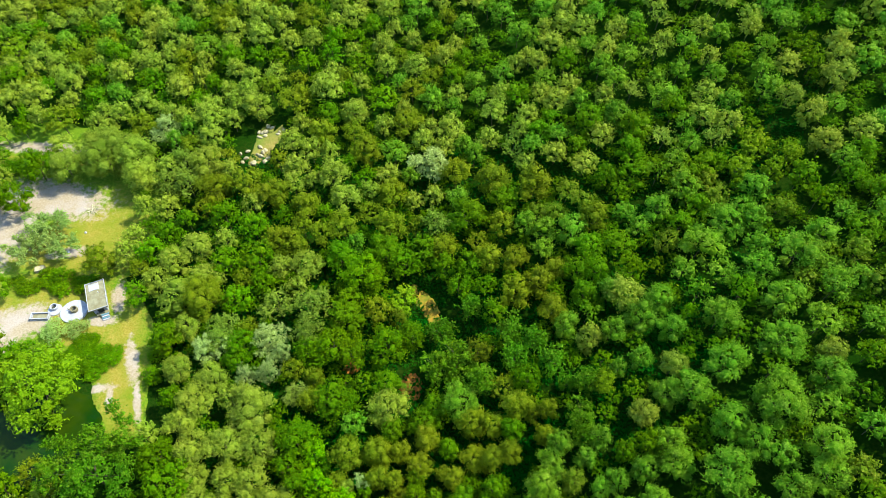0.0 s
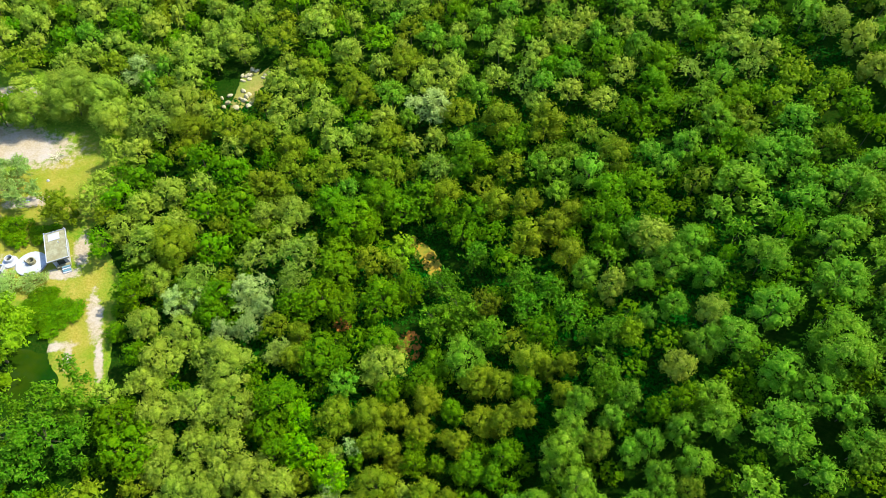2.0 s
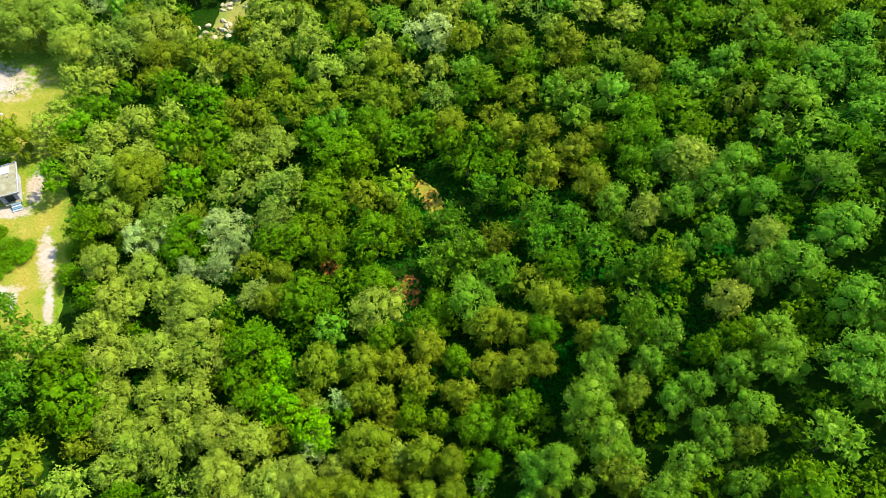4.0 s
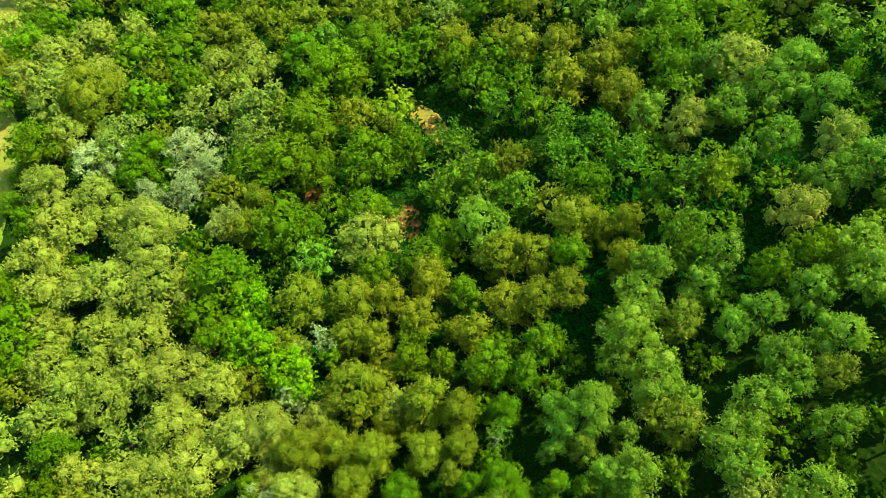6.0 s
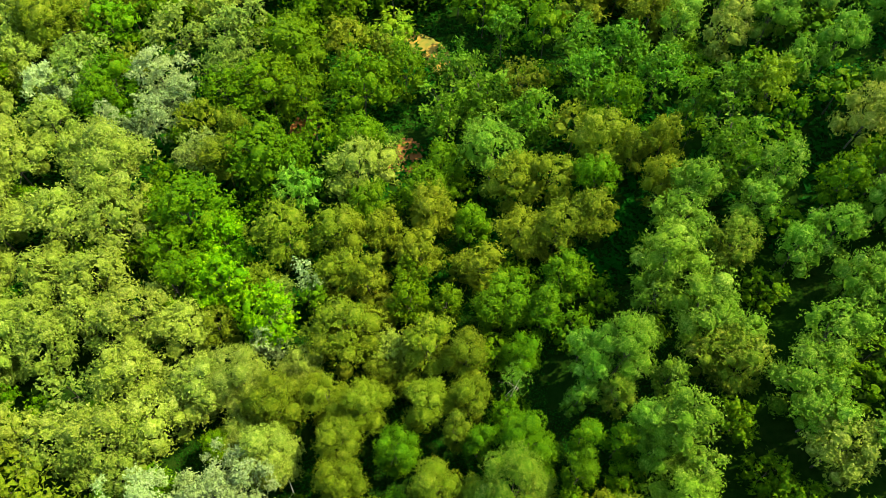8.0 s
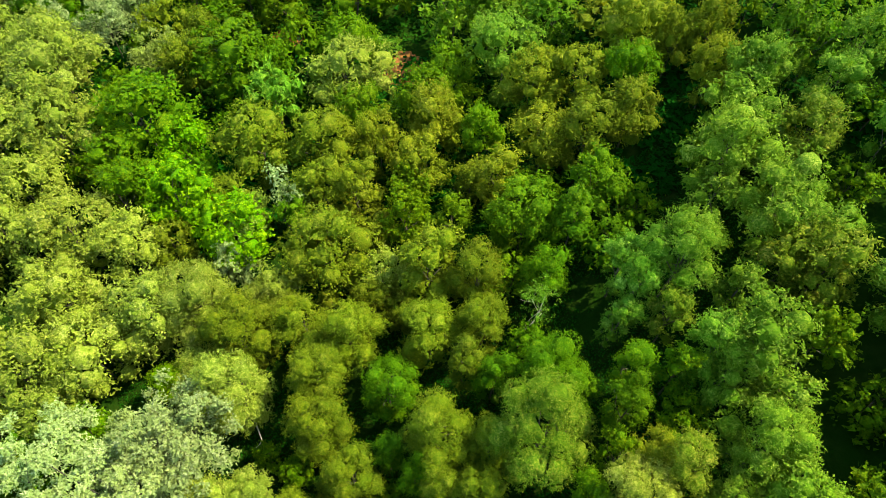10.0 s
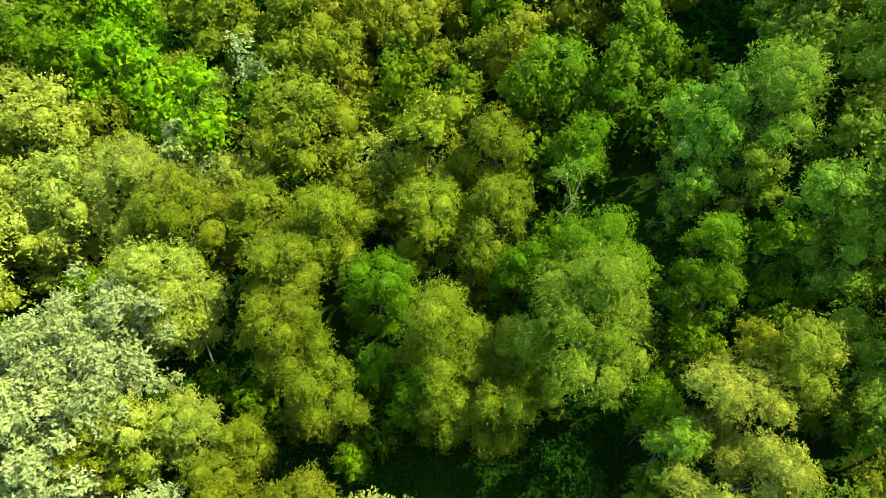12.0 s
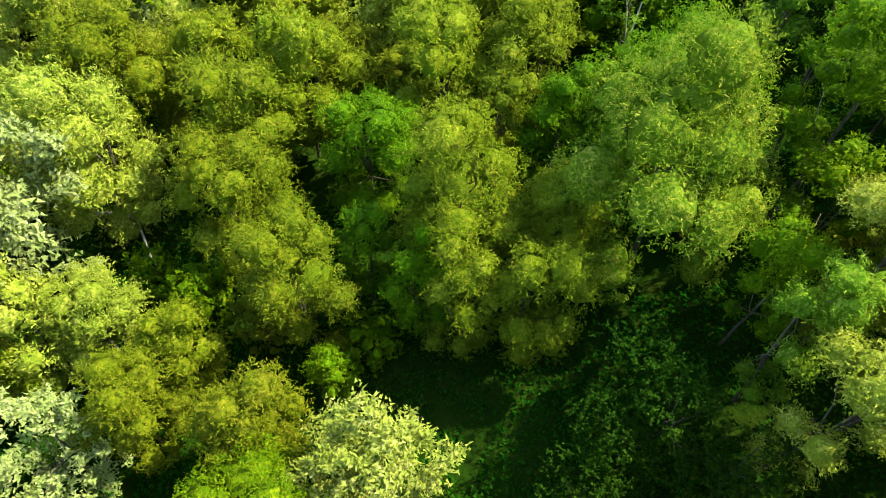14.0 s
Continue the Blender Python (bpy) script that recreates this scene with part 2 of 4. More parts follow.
def build_clearing():
    xs, ys = np.arange(-84, -33.9, 0.4), np.arange(18, 86.1, 0.4)
    gx, gy = np.meshgrid(xs, ys)
    wave = np.array([[noise.noise((x * 0.33, y * 0.33, 7.0)) for x in xs] for y in ys])
    whole = ovals(gx, gy, [(-57, 61, 15, 16, 0), (-55, 44, 14, 10, 0), (-41.2, 37.5, 3.8, 12, 12), (-67, 76, 13, 7, 0), (-39.5, 30, 3.4, 5, 0), (-70, 50, 9, 18, 0)]) + 0.06 * wave
    grass = ovals(gx, gy, [(-52, 58, 7.0, 9.0, 0), (-58, 55, 10, 3.0, 0), (-53, 46.5, 9, 4.2, 0), (-41.5, 38, 3.2, 10, 12), (-64, 74.5, 7, 1.6, 0), (-48, 43, 5, 3, 0), (-38.6, 29.5, 1.8, 4, 8), (-61, 44, 6, 5, 0)]) + 0.14 * wave
    sand = ovals(gx, gy, [(-60.5, 66, 8.6, 3.6, -10), (-66.5, 58, 4.4, 9, -8), (-65.5, 77.2, 7.5, 1.4, -3), (-58, 43.2, 5.0, 2.8, 15), (-59.3, 39.6, 2.6, 2.2, 0), (-44.7, 47.8, 0.9, 2.7, 12), (-45.9, 43.9, 2.1, 0.8, 5),
                           (-40.0, 38.0, 0.85, 3.4, 20), (-37.7, 32.0, 0.45, 3.5, 18), (-43.8, 33.7, 2.5, 0.6, 8), (-41.5, 32.7, 0.45, 1.8, 10), (-54.5, 55.5, 3.0, 0.9, 12)]) + 0.09 * wave
    z = ground_at(gx, gy) + 0.03 + 0.02 * wave - np.clip((0.5 - whole) * 6.0, 0, 0.5)
    nx, ny = len(xs), len(ys)
    i = (np.arange(ny - 1)[:, None] * nx + np.arange(nx - 1)[None]).ravel()
    tris = np.concatenate([np.stack([i, i + 1, i + nx + 1], -1), np.stack([i, i + nx + 1, i + nx], -1)])
    me = mesh_of("clearing", np.stack([gx, gy, z], -1).reshape(-1, 3), tris, [clearing_material()], smooth=True)
    for name, values in (("grass", grass), ("sand", sand)):
        me.attributes.new(name, "FLOAT", "POINT").data.foreach_set("value", values.astype(np.float32).ravel())
    tagged(new("pavement", me), "trodden clearing of pinkish sand and dry yellow grass", "clearing", kind="structure")


build_clearing()
patch("earth_patch", YELLOW_EARTH, 0.0, 46.9, 4.2, 1.25, -58, "yellow dry earth and grass in a gap of the wood", "earth", 60, 0.12)
patch("earth_patch", RED_EARTH, -1.8, 34.4, 1.5, 2.1, 0, "reddish bare earth in a gap of the wood", "earth", 61, 0.10)
patch("earth_patch", GRASS, -27.8, 77.0, 2.0, 4.4, -18, "dry yellow grass round a rocky outcrop", "earth", 63, 0.10, 1.1)
patch("earth_patch", RED_EARTH, -10.0, 37.5, 1.3, 1.2, 0, "reddish bare earth in a gap of the wood", "earth", 62, 0.10)


def water_material():
    m, nodes, links, p = blank("pond_water")
    col = mix_rgb(nodes, links, noise_at(nodes, links, 0.25), (0.004, 0.018, 0.001), (0.014, 0.026, 0.0015))
    links.new(col, p.inputs["Base Color"])
    p.inputs["Roughness"].default_value = 0.12
    p.inputs["Specular IOR Level"].default_value = 0.12
    return m


patch("water", water_material(), -49, 27, 9, 6.2, 10, "still olive-brown pond under the trees", "pond", 70, 0.06, 0.2)


# ---- trees ----
# per kind: leaf length, leaf width, clumps, clump size, cover, crown flatness, how far leaves stand out
SHAPE = {
    "olive": (0.115, 0.050, 22, 0.36, 1.9, 0.80, 0.55), "palolive": (0.115, 0.050, 24, 0.36, 1.9, 0.72, 0.55),
    "olivegreen": (0.125, 0.055, 20, 0.36, 1.8, 0.80, 0.6), "greyolive": (0.125, 0.050, 20, 0.37, 1.7, 0.85, 0.7),
    "greygreen": (0.130, 0.050, 22, 0.35, 1.7, 0.80, 0.75), "green": (0.160, 0.090, 24, 0.32, 1.8, 0.75, 0.5),
    "vine": (0.190, 0.120, 26, 0.27, 1.8, 0.70, 0.4), "bright": (0.170, 0.090, 20, 0.34, 1.7, 0.60, 0.5),
    "broad": (0.240, 0.110, 26, 0.25, 1.7, 0.75, 0.5), "yellow": (0.210, 0.120, 28, 0.27, 1.8, 0.75, 0.45),
    "white": (0.150, 0.065, 30, 0.22, 1.6, 0.70, 0.6), "cream": (0.170, 0.066, 30, 0.20, 2.3, 0.75, 1.0),
    "paleleaf": (0.180, 0.080, 26, 0.27, 1.6, 0.70, 0.6), "darktwig": (0.100, 0.045, 22, 0.32, 1.0, 0.60, 0.8),
    "rust": (0.130, 0.060, 16, 0.38, 1.5, 0.80, 0.6), "palebush": (0.160, 0.080, 26, 0.26, 1.6, 0.50, 0.6),
    "twiggy": (0.100, 0.030, 16, 0.30, 0.45, 0.70, 0.9), "shrub": (0.150, 0.080, 14, 0.36, 1.4, 0.80, 0.6),
}
TREE_LABEL = {
    "olive": "olive-green feathery acacia tree with a domed crown", "palolive": "pale olive feathery tree with a broad soft crown",
    "olivegreen": "green feathery tree with an uneven rounded crown", "greyolive": "grey-olive feathery tree on the hillside",
    "greygreen": "grey-green drooping tree on the hillside", "green": "dense dark green leafy tree", "vine": "tree smothered in bright green creeper",
    "bright": "bright yellow-green shrub at the clearing", "broad": "broad-leaved green tree with open leaf clusters",
    "yellow": "yellow-green broad-leaved tree with a dense crown", "white": "tree covered in whitish blossom and silvery leaves",
    "cream": "tree with upright cream-coloured flower spikes", "paleleaf": "pale silvery green broad-leaved tree",
    "darktwig": "low thinly leaved twiggy tree, leaf colour darkened for shade", "rust": "rust-brown drying tree between green ones",
    "palebush": "pale grey-green spreading bush in the sandy clearing", "shrub": "low green shrub under the trees", "twiggy": "nearly bare pale twiggy tree",
}


FEATHERY = ("olive", "palolive", "olivegreen", "greyolive", "greygreen")
DOMED = FEATHERY + ("green", "bright", "yellow", "rust", "shrub", "vine")


def crown_clumps(rng, kind, r, tall, few=1.0, skirt=0):
    """Centres and sizes of the leaf clumps: some lobes about the crown's middle, each a dome of smaller clumps."""
    _, _, count, size, _, flat, _ = SHAPE[kind]
    count, size = count * few, size / math.sqrt(few)
    lobes = int(rng.integers(5, 8))
    centre, radius = [], []
    first = rng.uniform(0, 6.3)
    for k in range(lobes + 1 + skirt):
        if k > lobes:
            a = first + 6.28319 * (k + rng.uniform(-0.3, 0.3)) / skirt
            out = rng.uniform(0.30, 0.62)
            at, big = np.array((out * math.cos(a), out * math.sin(a), rng.uniform(-1.05, -0.60))), rng.uniform(0.30, 0.44)
        elif k == lobes:
            at, big = np.array((0.0, 0.0, 0.30)) + rng.normal(0, 0.08, 3), rng.uniform(0.44, 0.56)
        else:
            a = first + 6.28319 * (k + rng.uniform(-0.3, 0.3)) / lobes
            out = rng.uniform(0.48, 0.74)
            at, big = np.array((out * math.cos(a), out * math.sin(a), rng.uniform(-0.60, 0.25))), rng.uniform(0.34, 0.54)
        n = max(3, int(count * big * 0.75))
        i = np.arange(n) + 0.5
        up = 1 - 1.45 * i / n
        turn = i * 2.39996 + rng.uniform(0, 6.3)
        side = np.sqrt(np.maximum(0, 1 - up * up))
        way = np.stack([side * np.cos(turn), side * np.sin(turn), up], -1) + rng.normal(0, 0.18, (n, 3))
        centre.append(at + way * (big * (1 - size) * rng.uniform(0.75, 1.15, n))[:, None] * (1, 1, 0.95))
        radius.append(big * size * 1.25 * rng.uniform(0.65, 1.3, n))
    return np.concatenate(centre) * (r, r, tall), np.concatenate(radius) * min(r, 0.5 * (r + tall))


def leaf_cloud(rng, kind, centre, size, r, fine, share):
    """Leaves in sprays over the outsides of the clumps, as triangles. fine: how many times larger than life they are."""
    length, width, _, _, cover, flat, stand = SHAPE[kind]
    length, width = length * fine, width * fine
    area = 2.4 * np.pi * r * r * 1.35
    per = 7 if fine < 2 else 4
    sprays = int(share * cover * area / (length * width * 0.5 * 1.35) / per)
    pick = rng.choice(len(size), sprays, p=size ** 2 / (size ** 2).sum())
    way = rng.normal(0, 1, (sprays, 3))
    way[:, 2] = np.where(way[:, 2] < -0.5, -way[:, 2] * 0.6, way[:, 2])
    way /= np.linalg.norm(way, axis=1)[:, None]
    depth = 1 - 0.42 * rng.random(sprays) ** 1.5 + 0.16 * np.maximum(0, rng.normal(0, 1, sprays)) * stand
    root = centre[pick] + way * (size[pick] * depth)[:, None] * (1, 1, 0.9)
    axis = way * (0.35 + stand) + rng.normal(0, 0.55, (sprays, 3)) - (0, 0, 0.32)
    axis /= np.linalg.norm(axis, axis=1)[:, None]
    reach = rng.uniform(0.6, 1.4, sprays) * length * 0.55 * per ** 0.75
    step = np.linspace(-0.5, 0.5, per)
    at = (root[:, None] + axis[:, None] * (step[None, :, None] * reach[:, None, None])).reshape(-1, 3)
    count = len(at)
    at += rng.normal(0, 0.30 * length, (count, 3))
    return leaf_triangles(rng, at, np.repeat(way, per, 0), np.repeat(axis, per, 0), length, width)


def leaf_triangles(rng, at, way, axis, length, width):
    """One pointed leaf at each place, turned towards the sky and the outside of its clump."""
    count = len(at)
    along = axis * 0.6 + rng.normal(0, 0.55, (count, 3))
    along /= np.linalg.norm(along, axis=1)[:, None]
    face = way + (0, 0, 0.6) + rng.normal(0, 0.34, (count, 3))
    across = np.cross(along, face)
    across /= np.linalg.norm(across, axis=1)[:, None] + 1e-9
    span = rng.uniform(0.7, 1.35, (count, 1))
    tip, heel = at + along * span * length * 0.62, at - along * span * length * 0.38
    wide = across * span * width * 0.68
    verts = np.stack([tip, heel + wide, heel - wide], 1).reshape(-1, 3)
    return verts, np.arange(count * 3).reshape(-1, 3)


def tube(points, radii, sides):
    """A tapering limb through the points."""
    points, verts, tris = np.asarray(points, float), [], []
    a = np.linspace(0, 2 * np.pi, sides, endpoint=False)
    for p, q, rad in zip(points, np.gradient(points, axis=0), radii):
        q = q / np.linalg.norm(q)
        u = np.cross(q, (0.31, 0.95, 0.05))
        u /= np.linalg.norm(u)
        verts.append(p + rad * (np.cos(a)[:, None] * u + np.sin(a)[:, None] * np.cross(q, u)))
    for k in range(len(points) - 1):
        for j in range(sides):
            o, n = k * sides + j, k * sides + (j + 1) % sides
            tris += [(o, n, n + sides), (o, n + sides, o + sides)]
    return np.concatenate(verts), np.array(tris)


def trunk_arrays(rng, r, h, middle, centre, limbs, twigs=0):
    """Trunk and limbs that end inside the clumps; the crown's middle stands at height middle."""
    thick = 0.005 * h + 0.012 * r
    fork = middle * 0.55
    lean = rng.normal(0, 0.12, 2)
    foot, knee, top = (0, 0, -0.25), (lean[0], lean[1], fork), (lean[0] * 1.6, lean[1] * 1.6, middle)
    out = [tube([foot, (lean[0] * 0.3, lean[1] * 0.3, fork * 0.5), knee, top], [thick * 1.35, thick, thick * 0.8, thick * 0.4], 6)]
    for c in centre[rng.permutation(len(centre))[:limbs]]:
        end = c + (0, 0, middle)
        mid = np.array(knee) * 0.45 + end * 0.55 + rng.normal(0, 0.15, 3) + (0, 0, 0.2)
        out.append(tube([knee, mid, end], [thick * 0.55, thick * 0.32, thick * 0.12], 4))
        for _ in range(twigs):
            tip = end + rng.normal(0, 0.20 * r, 3) + (0, 0, 0.14 * r)
            out.append(tube([mid * 0.3 + end * 0.7, (end + tip) / 2 + rng.normal(0, 0.08, 3), tip], [thick * 0.10, thick * 0.07, thick * 0.03], 3))
    verts, tris, base = [], [], 0
    for v, t in out:
        verts.append(v)
        tris.append(t + base)
        base += len(v)
    return np.concatenate(verts), np.concatenate(tris)


def ball(levels):
    bm = bmesh.new()
    bmesh.ops.create_icosphere(bm, subdivisions=levels, radius=1.0)
    verts, tris = np.array([v.co for v in bm.verts]), np.array([[v.index for v in f.verts] for f in bm.faces])
    bm.free()
    return verts, tris


BALLS = {0: ball(1), 1: ball(2), 2: ball(3)}


def dome_lobes(rng, r, tall, skirt):
    """Rounded lobes of a domed crown: a ring, a second ring above it, a top and some that hang lower. Rows of x, y, z, radius."""
    rows = []
    wide = int(rng.integers(6, 9))
    first = rng.uniform(0, 6.3)
    for k in range(wide):
        a, out = first + 6.28319 * (k + rng.uniform(-0.3, 0.3)) / wide, rng.uniform(0.52, 0.76)
        rows.append((out * math.cos(a), out * math.sin(a), rng.uniform(-0.50, 0.15), rng.uniform(0.27, 0.40)))
    for k in range(4):
        a, out = first + 0.5 + 6.28319 * (k + rng.uniform(-0.3, 0.3)) / 4, rng.uniform(0.24, 0.44)
        rows.append((out * math.cos(a), out * math.sin(a), rng.uniform(0.12, 0.50), rng.uniform(0.28, 0.42)))
    rows.append((rng.normal(0, 0.07), rng.normal(0, 0.07), 0.10, 0.52))
    for k in range(skirt):
        a, out = first + 6.28319 * (k + rng.uniform(-0.3, 0.3)) / skirt, rng.uniform(0.34, 0.64)
        rows.append((out * math.cos(a), out * math.sin(a), rng.uniform(-1.05, -0.65), rng.uniform(0.24, 0.36)))
    return np.array(rows) * (r, r, tall, min(r, 0.5 * (r + tall)))


def lumps(way, waves, phase):
    """How far the foliage bulges out in each direction from a lobe's middle, as a share of its radius."""
    return 0.055 * np.sin(np.einsum("nk,nwk->nw", way, waves) + phase).sum(1)


def buried(at, lobes, own, depth=0.86):
    """Whether each place lies well inside another lobe than its own."""
    gap = np.linalg.norm(at[:, None] - lobes[None, :, :3], axis=2) < depth * lobes[None, :, 3]
    gap[np.arange(len(at)), own] = False
    return gap.any(1)


def domed_crown(rng, kind, r, tall, middle, fine, share, levels, skirt):
    """A crown of rounded lobes: close inner foliage with lumps, and small sprays of leaves standing out all over it."""
    length, width, _, _, cover, _, stand = SHAPE[kind]
    length, width = length * fine, width * fine
    if fine < 1.2 and kind in FEATHERY:
        length, width = length * 0.92, width * 0.60
    lobes = dome_lobes(rng, r, tall, skirt)
    count = len(lobes)
    waves = rng.normal(0, 1, (count, 4, 3))
    waves *= rng.uniform(4.0, 9.5, (count, 4, 1)) / np.linalg.norm(waves, axis=2, keepdims=True)
    phase = rng.uniform(0, 6.3, (count, 4))
    ball_v, ball_t = BALLS[levels]
    verts, tris, base = [], [], 0
    for k, (x, y, z, big) in enumerate(lobes):
        out = 1 + lumps(ball_v, np.broadcast_to(waves[k], (len(ball_v), 4, 3)), phase[k]) + rng.normal(0, 0.05, len(ball_v))
        v = ball_v * (out * big * (0.70 if kind in FEATHERY else 0.58))[:, None] + (x, y, z)
        mid = v[ball_t].mean(1)
        keep = (ball_v[ball_t].mean(1)[:, 2] > -0.6) & ~buried(mid, lobes, np.full(len(mid), k))
        used, index = np.unique(ball_t[keep], return_inverse=True)
        verts.append(v[used])
        tris.append(index.reshape(-1, 3) + base)
        base += len(used)
    per = 7 if fine < 1.2 else 5
    sprays = int(share * cover * 2.4 * np.pi * r * r * 1.35 / (length * width * 0.675) / per)
    pick = rng.choice(count, sprays, p=lobes[:, 3] ** 2 / (lobes[:, 3] ** 2).sum())
    way = rng.normal(0, 1, (sprays, 3))
    way[:, 2] = np.where(way[:, 2] < -0.5, -way[:, 2] * 0.6, way[:, 2])
    way /= np.linalg.norm(way, axis=1)[:, None]
    out = 1 + 1.3 * lumps(way, waves[pick], phase[pick]) - 0.14 + 0.22 * rng.random(sprays) + 0.08 * stand * np.maximum(0, rng.normal(0, 1, sprays))
    root = lobes[pick, :3] + way * (lobes[pick, 3] * out)[:, None]
    keep = ~buried(root, lobes, pick, 0.90)
    root, way = root[keep], way[keep]
    axis = way * (0.30 + 0.6 * stand) + rng.normal(0, 0.6, way.shape) - (0, 0, 0.25)
    axis /= np.linalg.norm(axis, axis=1)[:, None]
    reach = rng.uniform(0.6, 1.4, len(root)) * length * 0.55 * per ** 0.75
    at = (root[:, None] + axis[:, None] * (np.linspace(-0.4, 0.6, per)[None, :, None] * reach[:, None, None])).reshape(-1, 3)
    at += rng.normal(0, 0.30 * length, at.shape)
    leaf_v, leaf_t = leaf_triangles(rng, at, np.repeat(way, per, 0), np.repeat(axis, per, 0), length, width)
    verts.append(leaf_v)
    tris.append(leaf_t + base)
    return (np.concatenate(verts) + (0, 0, middle), np.concatenate(tris)), lobes[:, :3]


def tree_arrays(seed, kind, r, h, fine, limbs=6, twigs=0, share=0.0, far=False, skirt=3):
    rng = np.random.default_rng(seed)
    tall = (0.30 + 0.14 * SHAPE[kind][5]) * h
    middle = h - tall * 0.98
    if kind in DOMED:
        narrow = kind in FEATHERY and fine < 1.2
        cover = 0.42 if narrow else 0.42 if fine < 1.2 else 0.40 if fine < 1.6 else 0.35
        leaves, centre = domed_crown(rng, kind, r, tall, middle, fine, share or cover, 0 if far else 2 if fine < 1.2 else 1, 0 if far else skirt)
    else:
        centre, size = crown_clumps(rng, kind, r, tall, 0.7 if far else 1.0, 0 if far else skirt)
        leaves = leaf_cloud(rng, kind, centre + (0, 0, middle), size, r, fine, share or (0.70 if kind == "white" else 0.54 if fine < 1.2 else 0.47))
    return trunk_arrays(rng, r, h, middle, centre, limbs, twigs), leaves


def crown_mesh_of(kind, leaves):
    return mesh_of("crown", *leaves, [LEAF[kind]], smooth=True)


def tree_object(kind, crown_data, trunk_data, x, y, turn, scale, lift=0.0):
    tree = new("bush" if kind in ("palebush", "bright", "shrub") else "tree")
    tree.matrix_basis = Matrix.Translation((x, y, z_at(x, y) + lift)) @ Matrix.Rotation(turn, 4, "Z") @ Matrix.Diagonal((*scale, 1))
    for name, me in (("trunk", trunk_data), ("crown", crown_data)):
        ob = new(name, me)
        ob.parent = tree
    return tagged(tree, TREE_LABEL[kind], "bush" if kind in ("palebush", "bright", "shrub") else "tree", "trees of the wood")


STOCK = {}
STANDING = []   # x, y, crown radius of every tree that has its own place


def stock(kind, which, far):
    """Four patterns of each kind, 2.3 m in crown radius and 6 m high, for trees that stay farther off."""
    if (kind, which, far) not in STOCK:
        coarse = (1.6 if SHAPE[kind][0] < 0.145 else 1.3) * (1.4 if far else 1)
        trunk, leaves = tree_arrays(900 + 17 * which + sum(map(ord, kind)), kind, 2.3, 6.0, coarse)
        STOCK[kind, which, far] = crown_mesh_of(kind, leaves), mesh_of("trunk", *trunk, [BARK], smooth=True)
    return STOCK[kind, which, far]


def plant(kind, rows):
    """Trees of one kind at x, y with crown radius and height; those that the camera comes down to are grown one by one."""
    for x, y, r, h in rows:
        seed = int(abs(x) * 131 + abs(y) * 977 + 7)
        rng = random.Random(seed)
        STANDING.append((x, y, r))
        if y < 24 and -17 < x < 19:
            fine = 0.60 if y < 11 and -7.6 < x < 10.5 else 0.9 if y < 16 and abs(x) < 12 else 1.25
            if SHAPE[kind][0] > 0.15:
                fine = max(0.55, fine * 0.8)
            trunk, leaves = tree_arrays(seed, kind, r, h, fine, int(2 + 4 * r) if r > 1.5 else 5, 3 if kind in ("twiggy", "darktwig") else 2, 0.0, False, 6 if x < 3.5 else 4)
            bark = PALE_BARK if kind == "twiggy" else BARK
            tree_object(kind, crown_mesh_of(kind, leaves), mesh_of("trunk", *trunk, [bark], smooth=True), x, y, 0.0, (1, 1, 1))
        elif r > 3.1:
            trunk, leaves = tree_arrays(seed, kind, r, h, 1.7 if SHAPE[kind][0] < 0.145 else 1.5, 8)
            tree_object(kind, crown_mesh_of(kind, leaves), mesh_of("trunk", *trunk, [BARK], smooth=True), x, y, 0.0, (1, 1, 1))
        else:
            crown, trunk = stock(kind, rng.randrange(4), y > 42)
            k = r / 2.3
            tree_object(kind, crown, trunk, x, y, rng.uniform(0, 6.28), (k * rng.uniform(0.92, 1.08), k * rng.uniform(0.92, 1.08), h / 6.0))


plant("white", [
    (-11.8, 6.1, 3.72, 7), (-10, 7.9, 2.68, 6.2), (-6.8, 3.6, 1.16, 4.8), (-9.5, 4.4, 0.92, 5), (-7.3, 21.2, 0.82, 5.4),
    (-9.3, 17.2, 1.13, 4.6), (-28.8, 38.1, 2.22, 5.8), (-20.9, 39.9, 2.32, 5.9), (-19.5, 38, 1.50, 5), (-23.3, 34.7, 1.68, 5.2),
    (-20.7, 35.4, 1.55, 5.1), (-44.3, 78.5, 2.45, 6), (0.3, 70.2, 3.03, 6.6),
])
plant("yellow", [
    (-47.9, 31.7, 5.88, 9.3), (-77.3, 98.7, 2.89, 6.3), (-3.1, 46.5, 2.30, 4.8), (21.2, 30.7, 1.46, 5), (-67.5, 100.1, 1.91, 5.4),
    (45.1, 63.2, 2.30, 5.9), (42.6, 59.7, 1.97, 5.5), (49.1, 60.4, 1.65, 5.2), (46.7, 58.9, 1.50, 5),
])
plant("broad", [
    (-38.4, 21.4, 6.40, 9.6), (6.1, 44.3, 1.77, 5.3), (2.1, 41.2, 2.05, 5.6), (4.3, 36.3, 2.95, 6.5), (1.6, 35.5, 2.30, 5.9),
    (7.6, 33.2, 2.18, 5.7), (11.2, 39.8, 2.17, 5.7), (13.9, 37.8, 2.31, 5.9), (11.6, 35.6, 2.06, 5.6), (15.8, 34.6, 1.98, 5.5),
    (19.1, 31.1, 2.05, 5.6), (17.2, 31.3, 1.14, 4.7), (18.1, 26.8, 2.14, 5.7), (18.2, 24.8, 1.45, 5), (25.5, 21.4, 1.19, 4.7),
])
plant("palebush", [
    (-51.5, 42, 1.90, 1.5), (-48.6, 42.2, 1.80, 1.4), (-57.6, 56.4, 5.18, 4.6),
])
